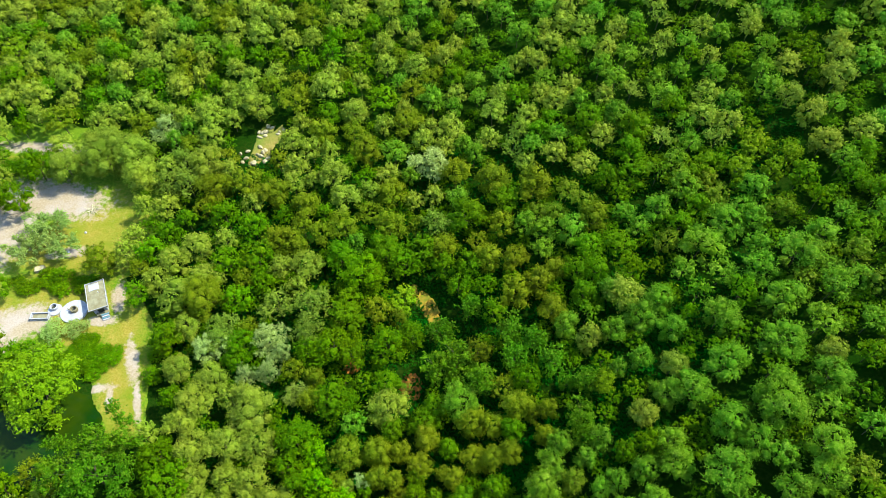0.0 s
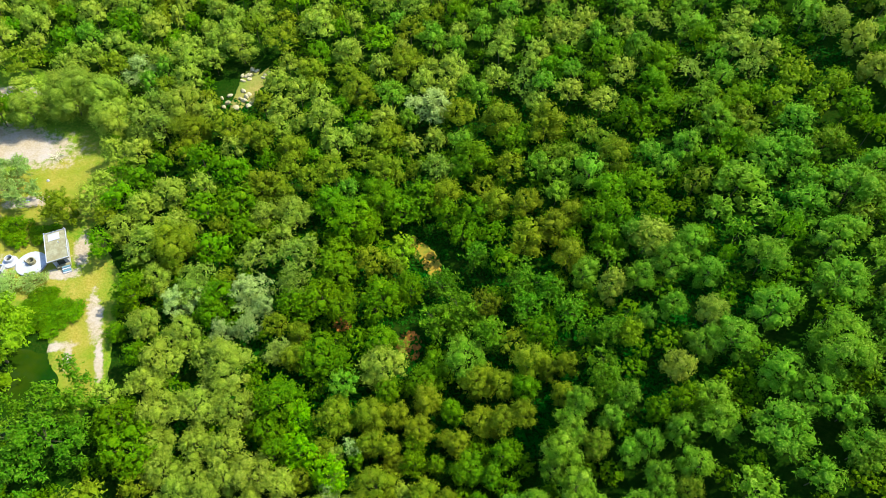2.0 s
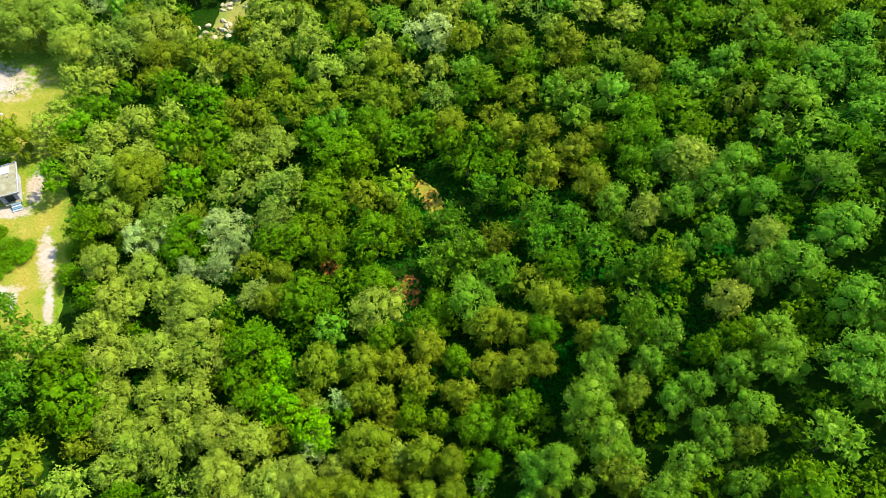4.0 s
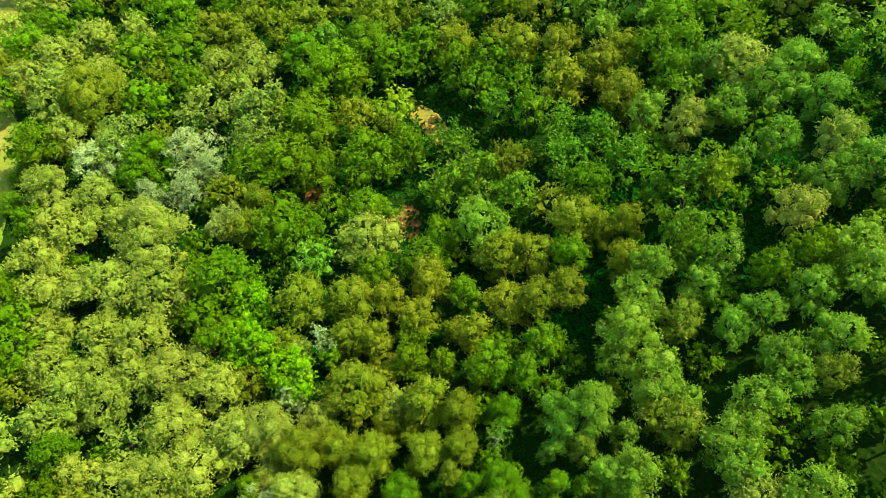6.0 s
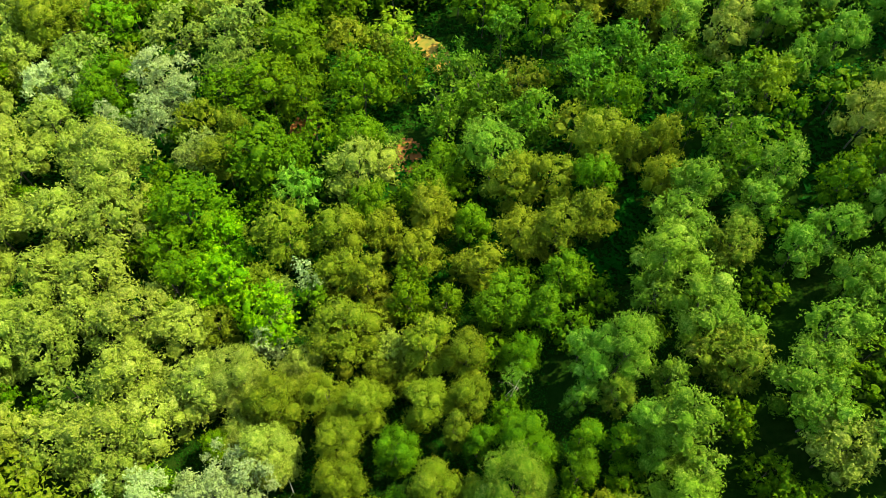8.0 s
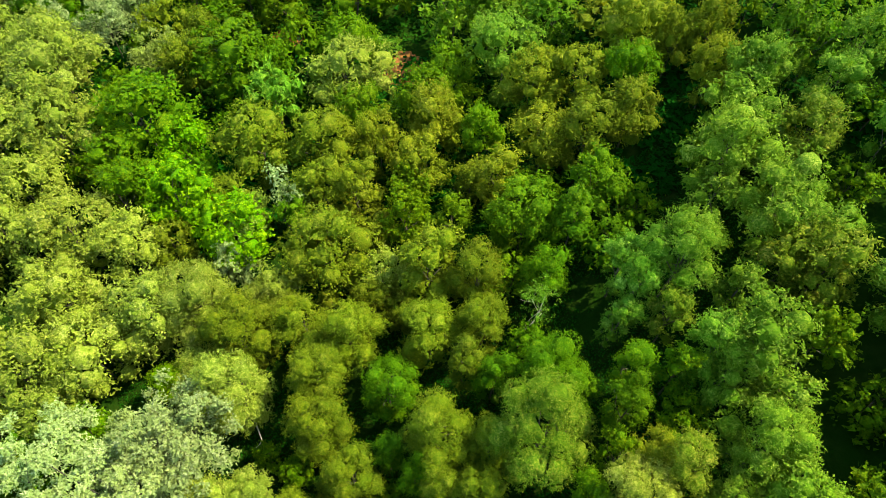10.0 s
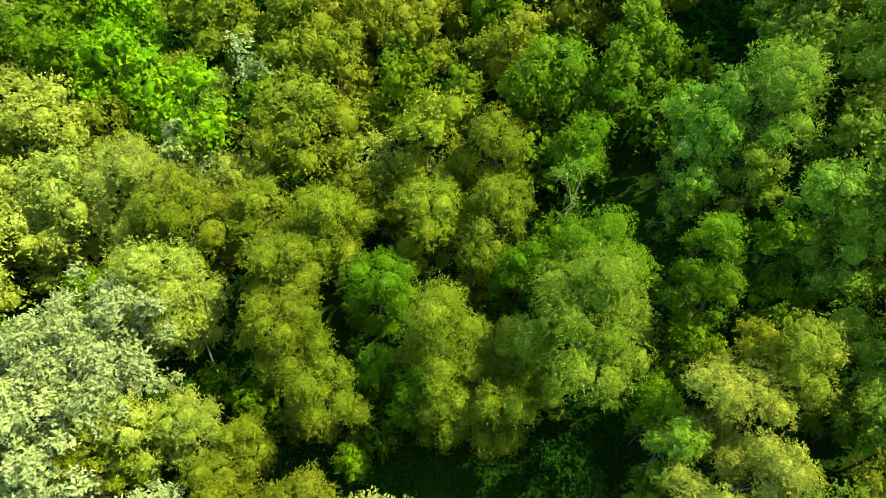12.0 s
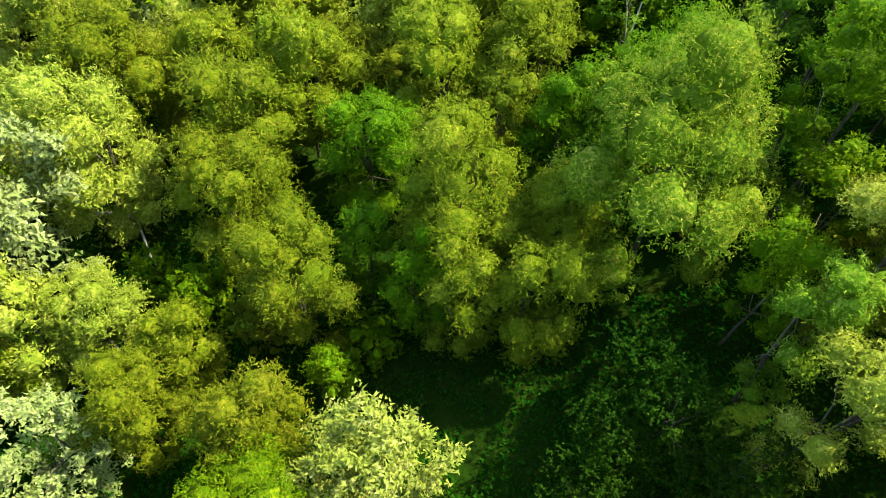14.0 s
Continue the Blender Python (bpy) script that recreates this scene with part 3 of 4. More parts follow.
plant("palolive", [
    (-52.5, 72.3, 5.00, 8.4), (-80, 109.9, 3.06, 6.5), (-7.8, 10.3, 1.83, 6), (-6.8, 6.3, 1.11, 4.6), (-7.9, 5.9, 1.06, 5.2),
    (7.4, 5.6, 1.23, 6.2), (6.1, 3.3, 0.87, 5.6), (7.6, 3.9, 0.96, 6), (-10.3, 14.6, 2.00, 6), (-12.4, 14.1, 2.06, 6),
    (-14.1, 17.6, 1.85, 6), (-21.5, 29.8, 3.37, 6.9), (-20.1, 25.2, 2.56, 6.1), (-4.7, 30.4, 2.71, 6.3), (-16.9, 18.4, 2.39, 5.9),
    (-16.5, 14.9, 2.11, 5.7), (-36.9, 52.3, 2.54, 6.1), (-33.8, 54.5, 2.60, 6.1), (-31.7, 49.3, 2.75, 6.3), (-34.6, 46, 2.92, 6.5),
])
plant("palolive", [
    (-38.7, 48.8, 2.19, 5.7), (-21.2, 51.5, 2.04, 5.6), (-17.4, 52, 2.55, 6.1), (-32.6, 41.5, 2.05, 5.6), (-32.3, 35.3, 2.38, 5.9),
    (-27.5, 34.2, 2.36, 5.9), (-28.8, 30.5, 2.70, 6.3), (-30.1, 28.1, 2.20, 5.7), (25.1, 42.4, 2.65, 6.8), (20.3, 36.8, 1.77, 5.3),
    (28.7, 31.5, 1.86, 5.4), (24.6, 26.3, 1.73, 5.3), (-28, 24.9, 2.53, 6.1), (-23.7, 25.3, 2.88, 6.4), (-27.3, 21.4, 2.03, 5.6),
    (-23.5, 21.5, 2.03, 5.6), (-20.2, 21, 2.34, 5.9), (-23.2, 18.1, 1.94, 5.5), (-26.4, 18.9, 1.96, 5.5), (-19.8, 18.1, 1.95, 5.5),
])
plant("palolive", [
    (-24.1, 16.5, 1.83, 5.4), (-21.5, 16.2, 1.82, 5.4), (-14.4, 12.2, 1.97, 5.5), (-19.2, 11.1, 1.94, 5.5), (-16.8, 11.1, 2.11, 5.7),
    (-21.8, 11.6, 1.43, 5), (-25.3, 15, 1.86, 5.4), (17.9, 8.5, 1.46, 5), (-58.2, 69.9, 3.39, 7), (-47.2, 72, 3.61, 7.2),
    (-45.5, 68, 3.18, 6.7), (-35.8, 70.1, 3.38, 7), (-53.7, 76.6, 2.80, 6.4), (-29.2, 82.3, 2.84, 6.4), (-12.7, 81.3, 2.45, 6),
    (57.6, 71.8, 2.65, 6.2), (53.3, 67, 2.00, 5.5), (53.7, 61.8, 2.23, 5.8), (43.8, 30.4, 1.62, 5.2),
])
plant("green", [
    (-64.3, 63.2, 3.16, 6.6), (-62.9, 69.9, 3.24, 6.6), (-6.5, 8.2, 0.69, 2.4), (-5.2, 7.5, 0.86, 2.6), (7.2, 7.3, 0.82, 4.8),
    (-1.3, 6.5, 0.78, 1.9), (9.7, 10, 0.87, 5), (-0.8, 21.6, 1.35, 4.6), (-15.1, 20.6, 1.65, 6.2), (-15.7, 26.2, 2.90, 6.5),
    (-16.2, 22.8, 2.04, 5.6), (-11.8, 31.2, 2.83, 6.4), (-9.7, 31.1, 1.86, 5.4), (14.4, 10.3, 1.11, 4.6), (-24.6, 52.8, 2.84, 6.4),
    (-23.2, 48.5, 2.20, 5.7), (-34.9, 39.7, 2.50, 6), (-24.7, 36.7, 2.05, 5.6), (-32, 31.5, 1.75, 5.3), (-12.3, 38.7, 2.98, 6.5),
])
plant("green", [
    (-15.6, 38.1, 2.24, 5.8), (-9.8, 37.8, 2.23, 5.8), (-1.1, 54.1, 2.89, 6.4), (-7.5, 49.8, 2.24, 5.8), (-5.1, 38.7, 3.18, 6.7),
    (-1.8, 40.6, 2.30, 5.8), (5.9, 50.9, 2.49, 6), (4.7, 47.7, 2.06, 5.6), (12.8, 32.4, 1.96, 5.5), (22.1, 22.3, 1.42, 4.9),
    (24.5, 22.8, 1.54, 5.1), (-23.9, 12.9, 1.63, 5.2), (-23.3, 10.2, 1.40, 4.9), (-0.8, 19.6, 1.52, 5.1), (-31.8, 23.5, 2.86, 6.4),
    (-29.8, 20.7, 3.05, 6.6), (25.7, 62.2, 2.10, 5.6),
])
plant("bright", [
    (-53.4, 50.6, 1.35, 2.7), (-28.7, 51.9, 2.82, 6.4), (-40.5, 53.7, 2.29, 5.8), (-26.5, 45.7, 2.56, 6.1), (-24.5, 38.9, 2.24, 5.8),
    (-9.6, 50.5, 3.24, 6.8), (-3.3, 52.1, 2.40, 5.9), (31.9, 38.4, 1.11, 4.6), (-40.6, 46.7, 1.87, 5.4), (-26.3, 58.5, 2.52, 6.1),
])
plant("greygreen", [
    (4.5, 7.8, 2.00, 7.4), (9, 6.4, 1.11, 6), (9.9, 12.3, 0.95, 4.6), (16.6, 19.7, 1.53, 5.1), (15.1, 13, 1.56, 5.1),
    (23.2, 14.9, 1.25, 4.8), (14.4, 13.8, 1.40, 4.9),
])
plant("olive", [
    (0.8, 8.3, 1.61, 6.4), (0.8, 6.5, 0.96, 4.9), (2.2, 6.3, 1.08, 5.1), (-4.4, 11.1, 1.48, 6.2), (-4.2, 8.8, 1.42, 5.8),
    (-2.6, 6.9, 1.32, 5.4), (-5, 5.8, 0.93, 4), (-5.5, 4.4, 1.02, 4.4), (-3.1, 4, 1.18, 4.8), (0.3, 13, 1.50, 6),
    (1.8, 11.4, 0.88, 5.4), (-4.6, 17.3, 2.29, 6.2), (0.3, 16.4, 1.74, 6), (2.4, 15.5, 1.53, 5.8), (-3.2, 13, 1.61, 5.9),
    (-5.4, 13.5, 1.49, 5.6), (2.6, 13.2, 1.35, 5.4), (-8, 13, 1.73, 6), (-8.9, 5.4, 1.18, 4.8), (8.3, 6.8, 0.99, 5.2),
])
plant("olive", [
    (-3.4, 21.3, 1.37, 5.8), (-12.3, 18.1, 1.39, 5), (-9.1, 24.6, 2.35, 5.9), (-5.7, 24.8, 2.13, 5.7), (-0.4, 23.2, 1.77, 5.3),
    (0.4, 26.3, 1.92, 5.5), (3.6, 21.4, 1.54, 5.1), (5.8, 27.8, 2.02, 5.6), (8.2, 27.2, 1.73, 5.3), (8.1, 23.2, 1.82, 5.4),
    (6.1, 23.4, 1.87, 5.4), (-19.7, 55.1, 2.34, 5.9), (-14.5, 34.4, 1.68, 5.2), (-14.4, 31.3, 1.85, 5.4), (2.2, 54.8, 2.32, 5.9),
    (9, 51.6, 2.21, 5.8), (12.5, 51, 2.16, 5.7), (12.3, 45.2, 2.29, 5.8), (15.2, 46.4, 2.24, 5.8), (17.4, 48.3, 1.81, 5.3),
])
plant("olive", [
    (16.7, 41.9, 2.16, 5.7), (11.2, 29.1, 2.02, 5.8), (13, 28.1, 1.16, 4.7), (14.8, 28.4, 1.32, 4.8), (14.1, 25.2, 1.27, 4.8),
    (-5.2, 21.8, 1.66, 5.2), (10.2, 23.8, 1.59, 5.1), (-31.2, 45.6, 3.68, 7.3), (-33.2, 65.3, 3.13, 6.7), (-22, 56.1, 2.48, 6),
    (-18.8, 62.6, 2.58, 6.1), (-47.5, 52.2, 2.73, 6.3), (-5.4, 58.7, 2.86, 6.4), (-28.4, 66.5, 2.80, 6.4), (-23.9, 64.4, 2.77, 6.3),
    (-3.6, 78.8, 2.80, 6.4), (-17.7, 76.5, 2.58, 6.1), (-10.4, 73.2, 2.72, 6.3), (-5.6, 64.8, 2.79, 6.3), (23.4, 55.4, 2.33, 5.9),
])
plant("olive", [
    (10, 65.5, 2.90, 6.5), (16.1, 62.9, 2.81, 6.4),
])
plant("olivegreen", [
    (-0.2, 7, 0.83, 4.6), (-1.4, 10.5, 1.34, 5.4), (-1.3, 7.9, 0.74, 4.6), (6.1, 5.9, 0.84, 4.6), (7.5, 8.5, 0.90, 6.4),
    (3, 10.8, 0.98, 5), (-2, 5.6, 0.55, 2.6), (8.1, 10.3, 0.87, 5.4), (4.7, 18.4, 1.80, 6), (6.8, 17.7, 1.26, 5.4),
    (3.9, 18.5, 1.24, 5), (1.4, 19.5, 1.09, 5), (-3.9, 27.4, 1.60, 5.1), (1.2, 30.2, 1.91, 5.4), (3, 24.9, 1.44, 5),
    (7.9, 19.7, 1.51, 5), (10.5, 26.5, 1.67, 5.2), (5.5, 15.5, 1.18, 4.7), (-10.9, 43.1, 2.71, 6.3), (-12.7, 53.4, 2.59, 6.1),
])
plant("olivegreen", [
    (-6.1, 54, 3.17, 6.7), (-4.8, 33.6, 2.14, 5.7), (0.3, 28.3, 2.00, 5.5), (20.3, 47.5, 2.02, 5.6), (20.8, 43.5, 2.16, 5.7),
    (22.8, 47.1, 2.08, 5.6), (5.3, 10.1, 1.85, 5.4), (31.1, 70, 2.48, 6), (24.7, 73, 2.40, 5.9), (29.8, 65.9, 2.28, 5.8),
    (22.1, 50.6, 2.27, 5.8), (5.9, 59.4, 3.00, 6.6), (11.4, 61.3, 2.50, 6),
])
plant("cream", [
    (-1, 3.1, 1.58, 4.4), (-16.7, 32.1, 1.71, 5.2),
])
# low trees of the hollow, their shade painted into the leaves
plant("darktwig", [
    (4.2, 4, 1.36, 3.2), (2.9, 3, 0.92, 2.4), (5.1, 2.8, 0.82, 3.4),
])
plant("rust", [
    (-3.7, 6.7, 0.57, 2.8), (-27.8, 45.4, 0.97, 4.5), (6.9, 37.4, 2.02, 5.6),
])
plant("greyolive", [
    (6.1, 4.7, 0.80, 5.6), (10.6, 10.5, 0.98, 6), (8.4, 15, 0.99, 6), (8.7, 13.4, 1.12, 5.6), (7.9, 12.5, 0.67, 4.6),
    (10.4, 14.4, 1.67, 6.6), (13.2, 19.4, 2.00, 6.4), (15.6, 24.1, 1.76, 5.3), (14.3, 15.9, 1.88, 6.4), (15.8, 14.4, 1.21, 4.7),
    (18.2, 22.2, 1.40, 4.9), (12.6, 17.8, 1.37, 4.9), (12.3, 13, 0.96, 4.5), (12.1, 10.4, 1.68, 6.2), (11.3, 9.5, 1.29, 4.8),
    (12.8, 8.4, 1.08, 4.6), (11.7, 6.8, 1.57, 5.1), (12.2, 5.1, 1.19, 4.7), (10.4, 5.4, 0.86, 4.4), (17.9, 39.3, 1.85, 5.4),
])
plant("greyolive", [
    (24, 43.3, 1.98, 5.5), (26.4, 38.6, 2.18, 5.7), (23.2, 37.5, 1.93, 5.5), (28.9, 40.6, 2.12, 5.7), (29.6, 36.5, 1.83, 5.4),
    (25.5, 33.2, 1.63, 5.2), (23, 32.2, 1.15, 4.7), (27.2, 28.1, 1.85, 5.4), (4.5, 30.4, 2.75, 6.3), (19.9, 24.2, 1.49, 5),
    (14.5, 22.6, 1.59, 5.1), (14.8, 20.5, 1.29, 4.8), (19.1, 18.6, 1.38, 4.9), (20.9, 19.3, 1.54, 5.1), (21, 16.3, 1.47, 5),
    (21.2, 15.2, 1.44, 5), (19.2, 13.9, 1.59, 5.1), (23.6, 20.1, 1.69, 5.2), (24.2, 17, 1.59, 5.1), (17.5, 11.6, 2.00, 5.5),
])
plant("greyolive", [
    (17.8, 10.2, 1.51, 5), (20.5, 8.4, 1.92, 5.5), (22.4, 11.9, 1.25, 4.8), (45.5, 44.4, 3.05, 6.6), (35.7, 48.3, 2.98, 6.5),
    (38.8, 50.8, 2.73, 6.3), (49, 47.1, 2.30, 5.8), (28.5, 73.1, 2.21, 5.7), (35.4, 58, 2.29, 5.8), (31.6, 55.3, 2.13, 5.7),
    (20.4, 54.1, 2.64, 6.2), (34.9, 36.9, 2.56, 6.1), (41.7, 38.1, 2.53, 6.1), (33.7, 30.8, 2.42, 6), (39.6, 32.6, 2.76, 6.3),
    (37.1, 25.4, 3.25, 6.8), (29.7, 28.3, 2.41, 6), (32.3, 23.9, 2.28, 5.8), (34.1, 21.7, 1.99, 5.5), (40.2, 20.7, 2.38, 5.9),
])
plant("greyolive", [
    (31, 19.2, 2.72, 6.3), (26.8, 20.5, 2.04, 5.6), (26.6, 22.8, 1.75, 5.3), (42.7, 27.8, 2.25, 5.8), (36.1, 16.7, 2.08, 5.6),
    (39.2, 17.6, 2.06, 5.6),
])
plant("twiggy", [
    (5, 13.9, 1.05, 4.8), (-2.7, 33.1, 1.34, 4.4),
])
plant("vine", [
    (-12.5, 20.5, 1.86, 6.4), (-9.3, 18.5, 2.00, 6.2), (-13.1, 24.5, 1.76, 5.3), (-13.6, 21.8, 1.39, 4.9),
])
plant("paleleaf", [
    (-8.7, 18.3, 0.87, 4.6), (-6.8, 21.5, 0.93, 4.5), (-20.6, 45.1, 2.65, 6.2), (-16, 45, 2.91, 6.5), (-16.1, 41, 2.30, 5.8),
    (-27.4, 40.1, 2.76, 6.3), (-39.9, 71.9, 1.82, 5.4), (-37.7, 66.5, 2.98, 6.5), (-41.2, 66.5, 2.37, 5.9), (1.3, 59, 2.53, 6.1),
    (51.6, 70.5, 1.97, 5.5),
])


# ---- the clearing: hut, well platform, trough ----
def build_hut():
    hut = new("hut")
    hut.matrix_basis = pose(-46.95, 47.0, 0.0, 0, 0, 24)
    wx, wy, hz = 1.75, 4.0, 1.75      # walls
    rx, ry = 2.65, 4.9                # roof slab, wide eaves
    bm = bmesh.new()
    box(bm, 0, wy / 2 - 0.1, hz / 2, wx, 0.2, hz)
    box(bm, -wx / 2 + 0.1, 0, hz / 2, 0.2, wy - 0.4, hz)
    box(bm, wx / 2 - 0.1, 0, hz / 2, 0.2, wy - 0.4, hz)
    part("wall", bm, LIME, hut)
    bm = bmesh.new()
    box(bm, -0.66, -wy / 2 + 0.1, hz / 2, 0.43, 0.2, hz)
    box(bm, 0.66, -wy / 2 + 0.1, hz / 2, 0.43, 0.2, hz)
    box(bm, 0, -wy / 2 + 0.1, hz - 0.1, 0.89, 0.2, 0.2)
    part("front_wall", bm, LIME, hut)
    bm = bmesh.new()
    box(bm, 0, 0, hz + 0.07, rx, ry, 0.14)
    roof = part("roof", bm, ROOF, hut, "flat weathered grey-brown concrete roof")
    for px, py, sx, sy in ((0, ry / 2 - 0.05, rx, 0.08), (-rx / 2 + 0.05, 0, 0.08, ry - 0.2), (rx / 2 - 0.05, 0, 0.08, ry - 0.2), (0, -ry / 2 + 0.05, rx, 0.08)):
        bm = bmesh.new()
        box(bm, px, py, hz + 0.18, sx, sy, 0.12)
        part("parapet", bm, LIME, roof, "white limewashed parapet")
    bm = bmesh.new()
    box(bm, -0.15, 1.55, hz + 0.17, 1.35, 1.15, 0.08)
    part("whitewash_patch", bm, LIME, roof, "white painted slab on the roof")
    for px, py in ((rx / 2 - 0.1, -0.9), (0.35, 0.35), (-rx / 2 + 0.1, ry / 2 - 0.1), (rx / 2 - 0.1, ry / 2 - 0.1)):
        bm = bmesh.new()
        box(bm, px, py, hz + 0.28, 0.08, 0.08, 0.32, 0.01)
        part("roof_stub", bm, LIME, roof, "short pale stub on the roof")
    # near-black board in the doorway, standing in for the shade inside
    bm = bmesh.new()
    box(bm, 0, -wy / 2 + 0.16, 0.76, 0.88, 0.06, 1.52, 0)
    part("door", bm, DARK, hut, "dark panel painted as the shade of the open doorway")
    for i in range(4):
        bm = bmesh.new()
        box(bm, 0.35, -ry / 2 - 0.12 - 0.22 * i, 0.42 - 0.10 * i, 1.0, 0.22, 0.12)
        part("step", bm, LIME if i % 2 else BLUE, hut, "white step" if i % 2 else "blue painted step")
    bm = bmesh.new()
    box(bm, 0.1, -wy / 2 - 0.24, 0.24, 1.6, 0.46, 0.48)
    part("landing", bm, ROOF, hut, "grey concrete landing before the door")
    tagged(hut, "small limewashed hut with a flat grey roof and blue steps", "hut")


build_hut()


def disc(bm, x, y, z0, z1, r, sides=48, bevel=0.04):
    made = bmesh.ops.create_cone(bm, cap_ends=True, segments=sides, radius1=r, radius2=r, depth=z1 - z0, matrix=Matrix.Translation((x, y, (z0 + z1) / 2)))
    edges = [e for e in {e for v in made["verts"] for e in v.link_edges} if abs(e.verts[0].co.z - e.verts[1].co.z) < 1e-4]
    bmesh.ops.bevel(bm, geom=edges, offset=bevel, segments=2, affect="EDGES")


def ring(bm, x, y, z0, z1, outer, inner, sides=32):
    loops = []
    for r, z in ((outer, z0), (outer, z1 - 0.03), (outer - 0.03, z1), (inner + 0.03, z1), (inner, z1 - 0.03), (inner, z0)):
        loops.append([bm.verts.new((x + r * math.cos(6.28319 * i / sides), y + r * math.sin(6.28319 * i / sides), z)) for i in range(sides)])
    for a, b in zip(loops, loops[1:]):
        for i in range(sides):
            bm.faces.new((a[i], a[(i + 1) % sides], b[(i + 1) % sides], b[i]))


def build_well():
    well = new("well")
    well.matrix_basis = pose(-50.2, 45.3, 0.0)
    bm = bmesh.new()
    disc(bm, 0, 0, -0.1, 0.32, 1.85)
    platform = part("platform", bm, LIME, well, "round whitewashed concrete platform")
    bm = bmesh.new()
    ring(bm, 0.1, 0.1, 0.31, 0.85, 0.50, 0.36)
    part("well_ring", bm, ROOF, well, "weathered grey well ring")
    bm = bmesh.new()
    disc(bm, 0.1, 0.1, 0.33, 0.36, 0.35, 24, 0.01)
    part("well_water", bm, DARK, well, "dark water in the well")
    bm = bmesh.new()
    box(bm, -0.75, 0.15, 0.5, 0.12, 0.12, 0.4)
    part("stump", bm, ROOF, platform, "short grey post")
    tagged(well, "round whitewashed well platform beside the hut", "well")


build_well()


def build_tank():
    tank = new("water_basin")
    tank.matrix_basis = pose(-53.0, 45.55, 0.0)
    bm = bmesh.new()
    disc(bm, 0, 0, -0.1, 0.22, 0.95)
    part("base", bm, LIME, tank)
    bm = bmesh.new()
    ring(bm, -0.1, 0.25, 0.21, 0.7, 0.52, 0.40)
    part("rim", bm, LIME, tank, "white rim")
    bm = bmesh.new()
    disc(bm, -0.1, 0.25, 0.23, 0.3, 0.39, 24, 0.01)
    part("water_surface", bm, DARK, tank, "dark water")
    tagged(tank, "small round whitewashed water basin", "basin")


build_tank()


def build_trough():
    trough = new("trough")
    trough.matrix_basis = pose(-54.6, 44.35, 0.0, 0, 0, 3)
    bm = bmesh.new()
    box(bm, 0, 0, 0.08, 2.6, 1.15, 0.2)
    part("base", bm, LIME, trough)
    for px, py, sx, sy in ((0, 0.47, 2.5, 0.14), (0, -0.47, 2.5, 0.14), (-1.18, 0, 0.14, 0.8), (1.18, 0, 0.14, 0.8)):
        bm = bmesh.new()
        box(bm, px, py, 0.36, sx, sy, 0.4)
        part("side", bm, LIME, trough)
    bm = bmesh.new()
    box(bm, 0.05, 0, 0.23, 2.1, 0.75, 0.08, 0.01)
    part("water_surface", bm, ROOF, trough, "murky water")
    tagged(trough, "long whitewashed cattle trough on the sand", "trough")


build_trough()


def build_block():
    bm = bmesh.new()
    box(bm, 0, 0, 0.3, 1.3, 0.9, 0.6, 0.05)
    ob = part("stone_block", bm, ROCK)
    ob.matrix_basis = pose(-57.5, 52.3, 0.0, 0, 0, 18)
    tagged(ob, "pale grey stone block in the clearing", "stone block")


build_block()


def build_stone(x, y, size):
    bm = bmesh.new()
    bmesh.ops.create_icosphere(bm, subdivisions=2, radius=size)
    for v in bm.verts:
        v.co *= 1 + 0.3 * noise.noise(v.co * 3 + Vector((x, y, 0)))
        v.co.z *= 0.7
    ob = part("stone", bm, LIME)
    ob.matrix_basis = pose(x, y, size * 0.4)
    tagged(ob, "small whitish stone lying in dry grass", "stone", "stones of the clearing")


for sx, sy, size in ((-53.2, 59.4, 0.22), (-54.6, 55.6, 0.26), (-55.2, 55.4, 0.16)):
    build_stone(sx, sy, size)


def build_rocks():
    rng = random.Random(3)
    for i in range(24):
        bm = bmesh.new()
        bmesh.ops.create_icosphere(bm, subdivisions=2, radius=1.0)
        sx, sy, sz = rng.uniform(0.25, 0.6), rng.uniform(0.2, 0.5), rng.uniform(0.2, 0.45)
        for v in bm.verts:
            v.co *= 1 + 0.28 * noise.noise(v.co * 1.3 + Vector((i * 5.1, 0, 0)))
            v.co.x, v.co.y, v.co.z = v.co.x * sx, v.co.y * sy, v.co.z * sz
        rock = part("rock", bm, ROCK)
        x, y = (-29.6 + rng.gauss(0, 1.3), 74.6 + rng.gauss(0, 1.5)) if i < 15 else (-26.6 + rng.gauss(0, 1.3), 79.6 + rng.gauss(0, 0.9))
        rock.matrix_basis = pose(x, y, z_at(x, y) + 0.12, 0, 0, rng.uniform(0, 360))
        tagged(rock, "pale bare rock of an outcrop among trees", "rock", "rocks of the outcrop")


build_rocks()


def low_bushes(kind, cx, cy, rx, ry, count, seed, tall=(1.0, 2.0)):
    """Separate bushes of the clearing, within an oval."""
    rng = random.Random(seed)
    for _ in range(count):
        a, d = rng.uniform(0, 6.28), math.sqrt(rng.random())
        plant(kind, [(cx + rx * d * math.cos(a), cy + ry * d * math.sin(a), rng.uniform(0.8, 1.4), rng.uniform(*tall))])


low_bushes("shrub", -46.3, 38.4, 3.2, 2.8, 20, 81, (0.7, 1.4))
low_bushes("bright", -45.6, 37.6, 3.6, 2.6, 20, 82, (0.6, 1.2))
low_bushes("shrub", -55.0, 49.8, 6.4, 2.0, 24, 83, (0.7, 1.5))
low_bushes("bright", -53.0, 50.2, 4.6, 1.8, 16, 84, (0.7, 1.6))
low_bushes("shrub", -66.5, 72.5, 4.0, 2.0, 10, 85, (1.6, 2.8))
